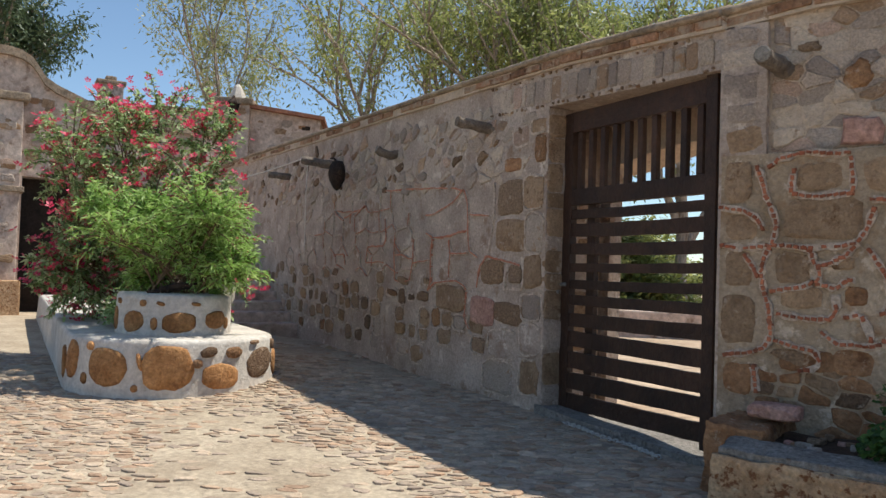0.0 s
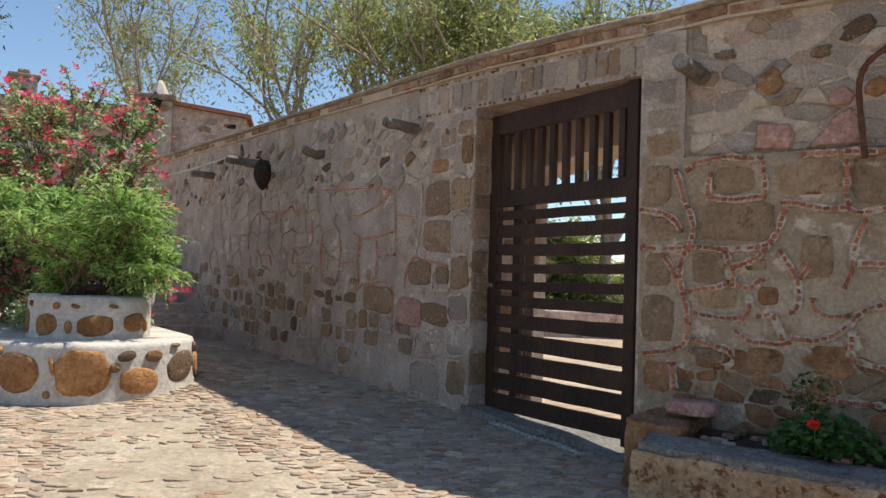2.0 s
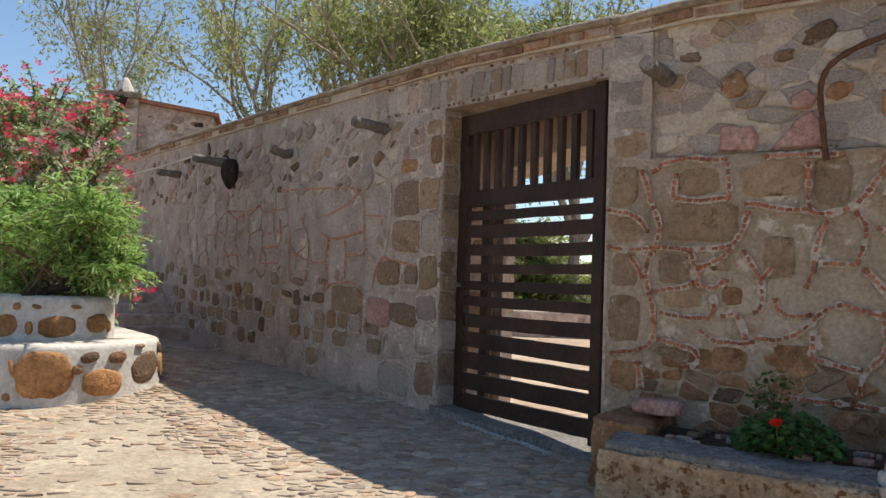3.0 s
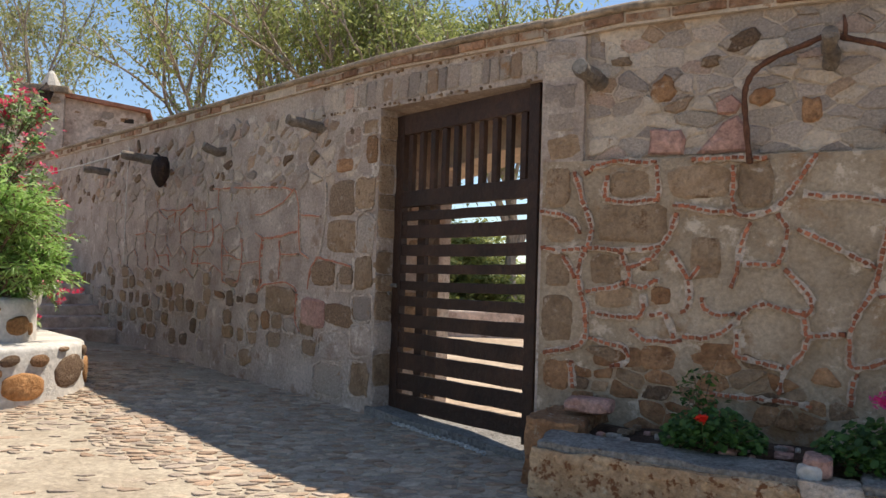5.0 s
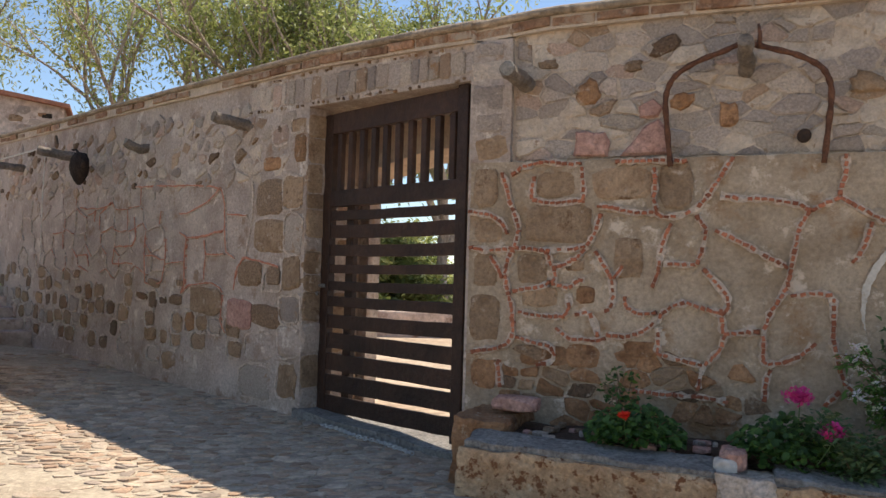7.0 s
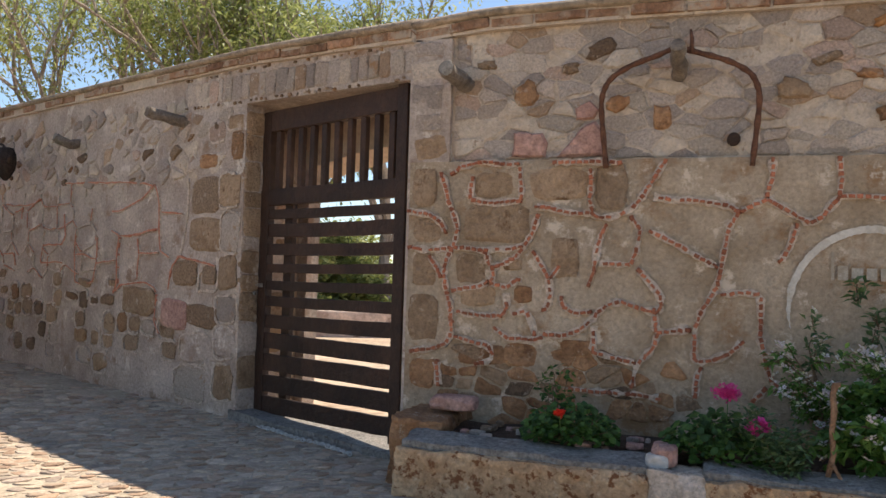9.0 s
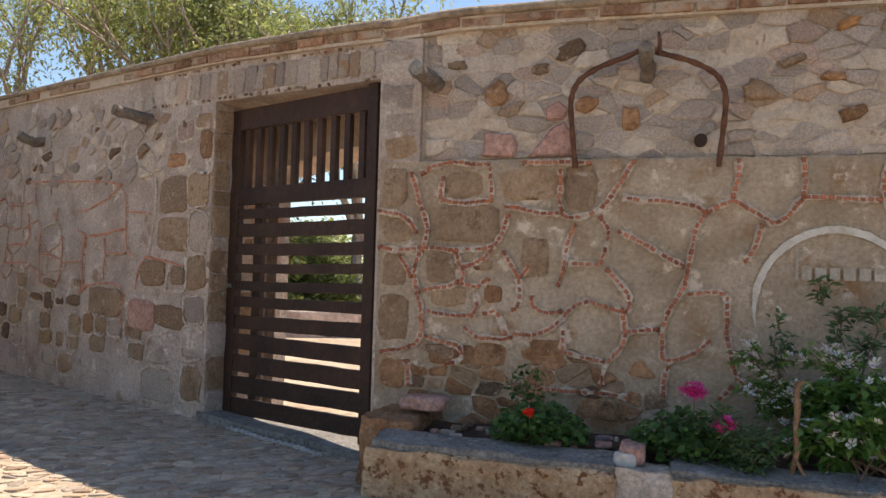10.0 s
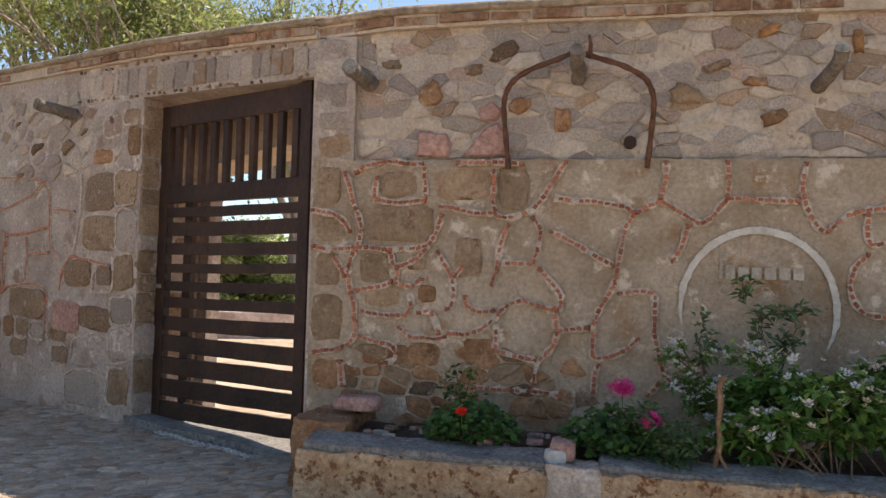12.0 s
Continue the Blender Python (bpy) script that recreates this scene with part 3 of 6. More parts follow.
JOINTS += [
    [(0.57, 1.35), (0.53, 1.25), (0.48, 1.15)],
    [(0.21, 0.99), (0.29, 1.0), (0.4, 0.99), (0.4, 0.88), (0.4, 0.79), (0.43, 0.66), (0.46, 0.57), (0.55, 0.51)],
    [(1.4, 1.42), (1.4, 1.32), (1.41, 1.25), (1.57, 1.27)],
    [(1.41, 1.22), (1.35, 1.15), (1.32, 1.06), (1.34, 0.98), (1.39, 0.92), (1.57, 0.9)],
    [(0.13, 0.63), (0.11, 0.56), (0.1, 0.47)],
    [(0.43, 0.55), (0.36, 0.47)],
]


def walk_line(line, step, r, wander=0.006):
    """Places and directions at even steps along a gently wandering line."""
    out = []
    for (x0, z0), (x1, z1) in zip(line, line[1:]):
        d = math.dist((x0, z0), (x1, z1))
        n = max(1, round(d / step))
        for i in range(n):
            k = (i + 0.5) / n
            w = noise.noise(Vector((x0 + (x1 - x0) * k, z0 + (z1 - z0) * k, 3.3)) * 7) * wander * 2
            dx, dz = (x1 - x0) / d, (z1 - z0) / d
            out.append((x0 + (x1 - x0) * k - dz * w, z0 + (z1 - z0) * k + dx * w, math.atan2(dz, dx)))
    return out


def ribbon(places, width, proud, r):
    """A raised, ragged strip of mortar."""
    v, f = [], []
    for i, (x, z, a) in enumerate(places):
        w = width * r.uniform(0.45, 1.25)
        for q, y in ((-w, 0.02), (-w * 0.9, -proud), (w * 0.9, -proud), (w, 0.02)):
            v.append((x - math.sin(a) * q, y + r.uniform(-0.002, 0.001), z + math.cos(a) * q))
        if i:
            o = (i - 1) * 4
            f += [(o + k, o + k + 4, o + k + 5, o + k + 1) for k in range(3)]
    return v, f


def chip_joint(line, parent, r, width=0.021):
    places = walk_line(line, 0.033, r)
    bed = part_mesh("joint_mortar", mesh_of("joint_mortar", *ribbon(places, width, 0.016, r), M_CREAM), parent, "pale raised mortar joint")
    verts, faces = [], []
    for x, z, a in places:
        if r.random() < 0.06:
            continue
        ln, h, d = r.uniform(0.0135, 0.0185), r.uniform(0.008, 0.012), r.uniform(0.021, 0.026)
        a += r.uniform(-0.25, 0.25)
        o = len(verts)
        for y, k in ((0.0, 1.0), (-d, 0.8)):
            for sx, sz in ((-1, -1), (1, -1), (1, 1), (-1, 1)):
                px, pz = sx * ln * k * r.uniform(0.8, 1.1), sz * h * k * r.uniform(0.8, 1.15)
                verts.append((x + px * math.cos(a) - pz * math.sin(a), y, z + px * math.sin(a) + pz * math.cos(a)))
        faces += [(o, o + 1, o + 5, o + 4), (o + 1, o + 2, o + 6, o + 5), (o + 2, o + 3, o + 7, o + 6), (o + 3, o, o + 4, o + 7), (o + 4, o + 5, o + 6, o + 7)]
    tagged(part_mesh("brick_chips", mesh_of("brick_chips", verts, faces, M_CHIP), bed, "small red brick chips set in mortar"), kind="stuff")


def east_details():
    r = random.Random(31)
    for line in JOINTS:
        chip_joint(line, wall_east, r)
    for x, z, w, h in [(-1.35, 1.54, 0.13, 0.20), (-0.95, 1.55, 0.21, 0.13), (-0.94, 1.34, 0.34, 0.20), (-0.60, 1.55, 0.28, 0.16), (-0.33, 1.54, 0.15, 0.22), (-1.33, 1.30, 0.15, 0.12), (-1.34, 1.08, 0.13, 0.17), (-1.34, 0.82, 0.16, 0.24), (-1.07, 1.09, 0.15, 0.15), (-0.99, 0.63, 0.26, 0.10), (-0.49, 0.69, 0.15, 0.08), (-0.78, 0.64, 0.17, 0.12), (-1.33, 0.51, 0.14, 0.15), (-0.84, 1.12, 0.1, 0.06), (-1.03, 0.945, 0.18, 0.10), (-0.78, 0.96, 0.09, 0.09), (-0.56, 1.16, 0.14, 0.2)]:
        brown = z < 0.72 and x > -1.2
        stone_part("stone", blob(x, z, w * 1.08, h * 1.08, 13, 0.07, r), r.uniform(0.008, 0.014), M_RUSSET if brown or (z < 1.0 and r.random() < 0.7) else M_TANBLOCK, wall_east, 0.03, 0.1)
    # a few larger coloured stones in the rubble band
    for x, z, w, h, mat in [(-0.797, 2.05, 0.14, 0.13, M_RUSSET), (-0.305, 1.98, 0.12, 0.09, M_RUSSET), (-0.40, 2.27, 0.15, 0.09, M_BROWN), (0.956, 2.345, 0.11, 0.05, M_OCHRE), (1.378, 2.274, 0.06, 0.13, M_OCHRE), (0.70, 2.17, 0.13, 0.05, M_BROWN), (-0.08, 1.90, 0.10, 0.13, M_RUSSET), (-1.02, 2.22, 0.12, 0.05, M_BROWN), (0.55, 2.02, 0.17, 0.10, M_TANBLOCK), (0.98, 1.90, 0.13, 0.07, M_BROWN), (0.90, 2.08, 0.12, 0.05, M_RUSSET), (-0.56, 2.18, 0.1, 0.06, M_BROWN)]:
        stone_part("stone", blob(x, z, w, h, 12, 0.22, r, r.uniform(-0.3, 0.5), 0.7), r.uniform(0.022, 0.034), mat, wall_east, 0.03, 0.25, m=pose(0, 0.045, 0))


for poly in ([(-0.87, 1.71), (-0.68, 1.70), (-0.67, 1.78), (-0.70, 1.83), (-0.86, 1.84)], [(-0.62, 1.70), (-0.37, 1.70), (-0.36, 1.80), (-0.42, 1.89), (-0.50, 1.85)], [(-0.52, 1.90), (-0.43, 1.905), (-0.40, 1.95), (-0.45, 2.0), (-0.53, 1.96)]):
    stone_part("stone", poly, 0.034, PINKROCK, wall_east, 0.03, 0.08, m=pose(0, 0.045, 0))

part_mesh("pier", mesh_of("pier", *wall_block(AX, -1.215, lambda x: LEDGE, lambda x: 2.375, 0.0, 0.044, 0.05, 0.012, 9.0), M_PLASTER), wall_east)
rubble_band()
east_details()
rp = random.Random(35)
for z, h in ((1.76, 0.13), (1.90, 0.13), (2.05, 0.14), (2.20, 0.13), (2.32, 0.08)):
    stone_part("stone", blob(-1.335 + rp.uniform(-0.02, 0.02), z, rp.uniform(0.13, 0.20), h * rp.uniform(0.8, 1.0), 11, 0.16, rp, rp.uniform(-0.1, 0.1), 0.35), rp.uniform(0.004, 0.010), rp.choice((M_TANBLOCK, M_RUBBLE, M_RUBBLE)), wall_east, 0.03, 0.1)
foot = [(-1.2 + 0.13 * k + rp.uniform(-0.065, 0.065), zz + rp.uniform(-0.04, 0.04)) for zz in (0.30, 0.38, 0.46, 0.54, 0.62) for k in range(11)]
rim = [(-1.35 + 0.13 * k, zz) for zz in (0.21, 0.71) for k in range(15)] + [(xx, 0.2 + 0.1 * k) for xx in (-1.34, 0.36) for k in range(6)]
for (sx, sz), c in zip(foot, cells(foot + rim, 0.12, 1.5)):
    if rp.random() < 0.12 + 0.3 * (sx > -0.3) + (0.25 if sz > 0.58 else 0):
        continue
    p, _ = tidy(c, rp.uniform(0.001, 0.012), 0.012, 0.14)
    stone_part("stone", p, rp.uniform(0.003, 0.014), rp.choice((M_RUSSET, M_RUSSET, M_BROWN, M_TANBLOCK)), wall_east, 0.03, 0.1)


# ---- west wall: joints, quoins, lower boulders, scattered upper stones ----
WEST_JOINTS = [
    [(-2.75, 1.72), (-2.95, 1.62), (-3.32, 1.53), (-3.45, 1.54)],
    [(-2.75, 1.72), (-2.68, 1.56), (-2.67, 1.39), (-2.63, 1.19), (-2.49, 1.15)],
    [(-3.3, 1.32), (-2.99, 1.33), (-2.67, 1.37)],
    [(-3.44, 1.38), (-3.3, 1.32), (-3.32, 1.13), (-3.31, 0.92), (-3.37, 0.84)],
    [(-2.65, 1.5), (-2.33, 1.48)],
    [(-2.29, 1.75), (-2.27, 1.51), (-2.29, 1.35), (-2.36, 1.16)],
    [(-2.98, 1.18), (-2.66, 1.18)],
    [(-2.99, 1.31), (-2.96, 1.18), (-2.97, 0.96)],
    [(-3.37, 0.84), (-3.24, 0.92), (-2.84, 0.95), (-2.69, 0.91), (-2.66, 0.87)],
    [(-4.1, 1.37), (-4.1, 1.17), (-4.07, 0.93), (-3.95, 0.9), (-3.73, 0.94), (-3.68, 1.13), (-3.97, 1.18), (-4.09, 1.17)],
]
WEST_JOINTS += [
    [(-3.7, 1.1), (-3.35, 1.12)],
    [(-3.68, 1.33), (-3.67, 1.13)],
    [(-4.36, 1.55), (-4.3, 1.34), (-4.38, 1.27), (-4.78, 1.26)],
    [(-5.73, 1.69), (-5.3, 1.66), (-4.96, 1.67)],
    [(-5.3, 1.66), (-5.31, 1.52)],
    [(-5.79, 1.18), (-5.46, 1.19), (-5.4, 1.06)],
    [(-2.5, 0.89), (-2.46, 1.08), (-2.36, 1.15), (-2.01, 1.11), (-1.87, 1.07)],
    [(-2.1, 0.9), (-2.08, 1.03), (-1.94, 1.08)],
    [(-2.12, 0.9), (-1.86, 0.91), (-1.83, 1.03)],
    [(-2.66, 0.87), (-2.68, 0.65), (-2.59, 0.55)],
    [(-4.39, 1.83), (-3.91, 1.81), (-3.21, 1.77), (-2.78, 1.72)],
    [(-4.78, 1.26), (-4.81, 1.1), (-4.33, 1.1)],
]


def west_details():
    r = random.Random(41)
    # thin pink joints of the squared middle zone
    for line in WEST_JOINTS:
        bed = part_mesh("joint", mesh_of("joint", *ribbon(walk_line(line, 0.025, r, 0.006), r.uniform(0.011, 0.017), 0.010, r), M_CREAM), wall_west)
        if line[0][0] < -2.4:
            part_mesh("joint_line", mesh_of("joint_line", *ribbon(walk_line(line, 0.025, r, 0.006), r.uniform(0.006, 0.010), 0.015, r), M_PINKJOINT), bed, "thin brick-red line in the joint")
    # faint raised joints of the squared panels further along
    sites, z = [], 0.92
    while z < 1.95:
        x = -7.9 + r.uniform(0, 0.2)
        while x < -3.3:
            sites.append((x + r.uniform(-0.08, 0.08), z + r.uniform(-0.025, 0.025)))
            x += r.uniform(0.28, 0.40)
        z += r.uniform(0.19, 0.23)
    for (sx, sz), c in zip(sites, cells(sites, 0.32, 1.3)):
        for p, q in zip(c, c[1:] + c[:1]):
            mx, mz, d = (p[0] + q[0]) / 2, (p[1] + q[1]) / 2, math.dist(p, q)
            if not 0.04 < d < 0.6 or mx + 0.7 * mz < sx + 0.7 * sz or mx > -3.6 or not 0.92 < mz < 1.80 or r.random() < 0.08:
                continue
            line = [p, ((p[0] + q[0]) / 2, (p[1] + q[1]) / 2 + r.uniform(-0.01, 0.01)), q]
            bed = part_mesh("joint", mesh_of("joint", *ribbon(walk_line(line, 0.03, r, 0.006), r.uniform(0.009, 0.014), 0.012, r), M_CREAM), wall_west)
            if r.random() < 0.55 and mx > -6.5:
                part_mesh("joint_line", mesh_of("joint_line", *ribbon(walk_line(line, 0.03, r, 0.006), r.uniform(0.004, 0.007), 0.016, r), M_PINKJOINT), bed, "thin brick-red line in the joint")
    # squared stones beside the gate
    for x, z, w, h, m in ((-2.04, 1.60, 0.36, 0.28, M_BROWN), (-2.28, 1.03, 0.33, 0.19, M_BROWN), (-1.96, 1.02, 0.17, 0.14, M_BROWN), (-2.96, 0.80, 0.56, 0.22, M_TANBLOCK), (-1.67, 1.93, 0.13, 0.20, M_BROWN), (-2.01, 1.85, 0.24, 0.11, M_RUSSET), (-2.03, 1.31, 0.42, 0.25, M_TANBLOCK), (-1.73, 1.04, 0.23, 0.24, M_TANBLOCK), (-2.42, 0.72, 0.37, 0.23, PINKROCK), (-2.02, 0.72, 0.40, 0.16, M_BROWN)):
        stone_part("stone", blob(x, z, w, h, 15, 0.07, r, r.uniform(-0.08, 0.08), 0.45), r.uniform(0.012, 0.018), m, wall_west, 0.03, 0.06)
    for x, z, w, h in ((-1.72, 1.32, 0.2, 0.26), (-1.74, 1.62, 0.22, 0.22), (-1.73, 0.78, 0.24, 0.18), (-1.74, 0.55, 0.24, 0.2), (-2.1, 0.48, 0.36, 0.2), (-1.74, 0.27, 0.22, 0.22), (-2.15, 0.22, 0.4, 0.22), (-2.3, 1.86, 0.2, 0.1), (-1.92, 2.05, 0.2, 0.12), (-1.7, 2.1, 0.16, 0.1)):
        stone_part("stone", blob(x, z, w * 1.06, h * 1.06, 15, 0.11, r, r.uniform(-0.12, 0.12), 0.32), r.uniform(0.010, 0.016), r.choice((M_TANBLOCK, M_RUBBLE, M_PLASTER)), wall_west, 0.03, 0.05)
        ring = blob(x, z, w * 1.14, h * 1.16, 11, 0.06, r, 0.0, 0.45)
        part_mesh("joint", mesh_of("joint", *ribbon(walk_line(ring[r.randrange(4):], 0.03, r, 0.009), 0.010, 0.012, r), M_CREAM), wall_west)
    # the lower courses of rounded fieldstones in broad mortar
    for row, zr in enumerate((0.24, 0.42, 0.59, 0.75, 0.89)):
        x = -11.5
        while x < -2.5:
            w, h = r.uniform(0.13, 0.27), r.uniform(0.11, 0.165)
            z = zr + r.uniform(-0.025, 0.025) + 0.022 * max(0, -x - 2.2)
            fill = (0.25, 0.7, 0.85, 0.62, 0.28)[row]
            if r.random() < fill and not (x > -3.35 and zr > 0.65):
                if row > 2 and r.random() < 0.5:
                    h *= 0.55
                stone_part("stone", blob(x + w / 2, z, w * 0.9, h, 11, 0.13, r, r.uniform(-0.2, 0.2), 0.6), r.uniform(0.008, 0.022), r.choice((M_BROWN, M_TANBLOCK, M_TANBLOCK, M_OCHREST, M_RUBBLE)) if row < 3 else r.choice((M_BROWN, M_TANBLOCK)), wall_west, 0.03, r.uniform(0.05, 0.2))
                if x > -8 and r.random() < 0.85:
                    ring = blob(x + w / 2, z, w * 1.10, h * 1.22, 10, 0.08, r, 0.0, 0.6)
                    part_mesh("joint", mesh_of("joint", *ribbon(walk_line(ring[r.randrange(4):], 0.03, r, 0.006), 0.011, 0.014, r), M_CREAM), wall_west)
            x += w + r.uniform(0.01, 0.09)
    # the rubble of the upper zone
    sites, z, row = [], 1.76, 0
    while z < 2.46:
        x = -11.8 + (row % 2) * 0.1
        while x < -1.6:
            sites.append((x + r.uniform(-0.07, 0.07), z + r.uniform(-0.035, 0.035) + 0.03 * max(0, -x - 1.5)))
            x += r.uniform(0.12, 0.26)
        z += 0.105
        row += 1
    sites_in = len(sites)
    sites += [(-11.8 + 0.17 * k, 1.66 + 0.03 * max(0, 10.3 - 0.17 * k)) for k in range(61)]
    turned = [(x * 0.92 + zz * 0.38, -x * 0.38 + zz * 0.92) for x, zz in sites]
    for (sx, sz), c in list(zip(sites, cells(turned, 0.16, 1.35)))[:sites_in]:
        c = [(u * 0.92 - w * 0.38, u * 0.38 + w * 0.92) for u, w in c]
        if len(c) < 3 or r.random() < 0.30:
            continue
        if max(q[1] for q in c) > west_top(sx) - 0.01 or max(q[0] for q in c) > -1.62:
            continue
        dark = r.random() < 0.17
        p, _ = tidy(c, r.uniform(0.03, 0.06) if dark else r.uniform(0.006, 0.035), 0.012, 0.12)
        stone_part("stone", p, r.uniform(0.012, 0.024) if dark else r.uniform(0.008, 0.016), M_BROWN if dark else r.choice((M_RUBBLE, M_RUBBLE, M_MORTAR)), wall_west, 0.03, 0.1)
    # soldier course over the gate, narrow stones on edge
    x = -2.35
    while x < -0.05:
        w = r.uniform(0.04, 0.13)
        lo, hi = GATE_TOP - 0.042 * x + 0.028, west_top(x) - 0.045 + 0.005 * x
        stone_part("stone", blob(x + w / 2, (lo + hi) / 2, w - 0.004, (hi - lo) * r.uniform(0.88, 1.0), 14, 0.06, r, r.uniform(-0.12, 0.04), 0.3), r.uniform(0.008, 0.016), r.choice((M_RUBBLE,) * 13 + (M_RUSSET,)), wall_west, 0.03, 0.0)
        x += w
    # rows of dark pebbles pressed into the mortar above and below it
    for low in (True, False):
        x = -2.35
        while x < -0.06:
            z = (GATE_TOP - 0.042 * x + 0.014 if low else west_top(x) - 0.028) + r.uniform(-0.006, 0.006)
            if r.random() < 0.75:
                stone_part("pebble", blob(x, z, r.uniform(0.015, 0.036), r.uniform(0.012, 0.024), 7, 0.25, r), 0.013, r.choice((M_BROWN, M_BROWN, M_TANBLOCK, M_RUBBLE)), wall_west, 0.02, 0.3)
            x += r.uniform(0.03, 0.09)


west_details()
rj = random.Random(44)
zj = 0.08
while zj < 2.15:
    hj = rj.uniform(0.10, 0.24)
    xj = 0.0
    while xj < 0.3:
        wj = rj.uniform(0.12, 0.26)
        stone_part("stone", blob(xj + wj / 2, zj + hj / 2, wj * 0.97, hj * 0.97, 13, 0.06, rj, 0.0, 0.35), rj.uniform(0.006, 0.022), rj.choice((M_TANBLOCK, M_PLASTER, M_RUBBLE, M_TANBLOCK)), wall_west, 0.03, 0.1, m=pose(-GATE_L, 0.0, 0, 0, 0, 90))
        xj += wj
    zj += hj


# ---- the timber gate ----
def make_gate():
    r = random.Random(51)
    g = thing("timber_gate", WEST @ pose(-0.082, 0.045, 0, 0, 0, -3.8) @ pose(0.082, -0.045, 0), "closed dark-stained timber gate with upright bars above horizontal boards", "gate")
    xl, xr, z0, z1, y0, y1 = -1.585, -0.082, 0.10, 2.145, 0.045, 0.10

    def bar(name, a, b, c, d, e, f, jit=0.0035):
        bm = box_bm(a, b, c, d, e, f, 0.005, 0, 0)
        off = Vector((r.uniform(0, 9), r.uniform(0, 9), 0))
        for v in bm.verts:
            v.co += noise.noise_vector((v.co + off) * 4) * jit
        return part(name, bm, M_WOOD, g)

    bar("stile", xl, xl + 0.10, y0, y1, z0 - 0.05, z1)
    bar("stile", xr - 0.085, xr, y0, y1, z0 - 0.02, z1 + 0.02)
    bar("top_rail", xl + 0.10, xr - 0.085, y0, y1, 2.005, z1)
    bar("middle_rail", xl + 0.10, xr - 0.085, y0, y1, 1.50, 1.61)
    n = 10
    span = (xr - 0.085) - (xl + 0.10)
    for i in range(n):
        x = xl + 0.10 + span * (i + 0.55) / n
        bar("upright_bar", x - 0.025, x + 0.025, y0 + 0.012, y1 - 0.008, 1.61, 2.005)
    # boards with uneven gaps
    edges = [(1.408, 1.471), (1.288, 1.376), (1.166, 1.243), (1.052, 1.111), (0.934, 0.996), (0.820, 0.889), (0.678, 0.768), (0.534, 0.637), (0.390, 0.500), (0.253, 0.364), (0.116, 0.224)]
    for a, b in edges:
        bm = box_bm(xl + 0.10, xr - 0.085, y0 + 0.01, y1 - 0.012, a, b, 0.004, 0, 0)
        tilt, sag = r.uniform(-0.012, 0.008), r.uniform(0.0, 0.008)
        bmesh.ops.subdivide_edges(bm, edges=[e for e in bm.edges if abs(e.verts[0].co.x - e.verts[1].co.x) > 0.5], cuts=8)
        for v in bm.verts:
            k = (v.co.x - xl) / (xr - xl)
            v.co.z += tilt * (k - 0.5) - sag * math.sin(math.pi * k) + 0.004 * noise.noise(Vector((v.co.x * 6, a * 9, v.co.z * 3)))
        part("board", bm, M_WOOD, g)
    # inner brace board
    bm = box_bm(xl + 0.24, xl + 0.33, y1 - 0.008, y1 + 0.03, 0.13, 1.55, 0.004)
    part("brace", bm, M_WOOD, g)
    # hasp and padlock
    hasp = part("hasp", box_bm(xl - 0.035, xl + 0.075, y0 - 0.014, y0 - 0.002, 0.945, 0.972, 0.003), M_STEEL, g, "dull steel sliding bolt")
    part("bolt", box_bm(xl - 0.05, xl + 0.06, y0 - 0.026, y0 - 0.014, 0.952, 0.965, 0.003), M_STEEL, hasp)
    part_mesh("shackle", mesh_of("shackle", *tube([(xl - 0.012 + 0.014 * math.cos(a), y0 - 0.028, 0.930 + 0.022 * math.sin(a)) for a in [math.pi * k / 8 for k in range(9)]], 0.004, 6), M_STEEL, smooth=True), hasp)
    part("padlock", box_bm(xl - 0.032, xl + 0.008, y0 - 0.038, y0 - 0.016, 0.885, 0.932, 0.005), M_STEEL, hasp, "small steel padlock")
    for ob in g.children:
        for mesh in [ob.data] + [c.data for c in ob.children]:
            for v in mesh.vertices:
                v.co.z = 1.0 + (v.co.z - 1.0) * (1 + 0.03 * (xr - v.co.x) / (xr - xl))


make_gate()


def make_chain():
    r = random.Random(57)
    # the links' pale colour stands for the sunlight they catch
    c = thing("chain", WEST, "steel chain lying on the cobbles before the gate, coloured pale for its sun glints", "chain")
    n = 34
    for i in range(n):
        k = i / (n - 1)
        x, y = CHAIN[0] + (CHAIN[1] - CHAIN[0]) * k, CHAIN[2] + (CHAIN[3] - CHAIN[2]) * k + 0.012 * math.sin(k * 11)
        w = WEST @ Vector((x, y, 0))
        m = pose(x, y, ground_z(w.x, w.y) + 0.016, 90 * (i % 2) + r.uniform(-15, 15), r.uniform(-8, 8), r.uniform(-14, 14))
        ring = [(0.021 * math.cos(a), 0.011 * math.sin(a), 0.0) for a in [2 * math.pi * q / 12 for q in range(13)]]
        part_mesh("link", mesh_of("link", *tube(ring, 0.005, 5, False), M_LINK, smooth=True), c, m=m)


CHAIN = (-1.22, -0.30, -0.06, -0.10)
make_chain()


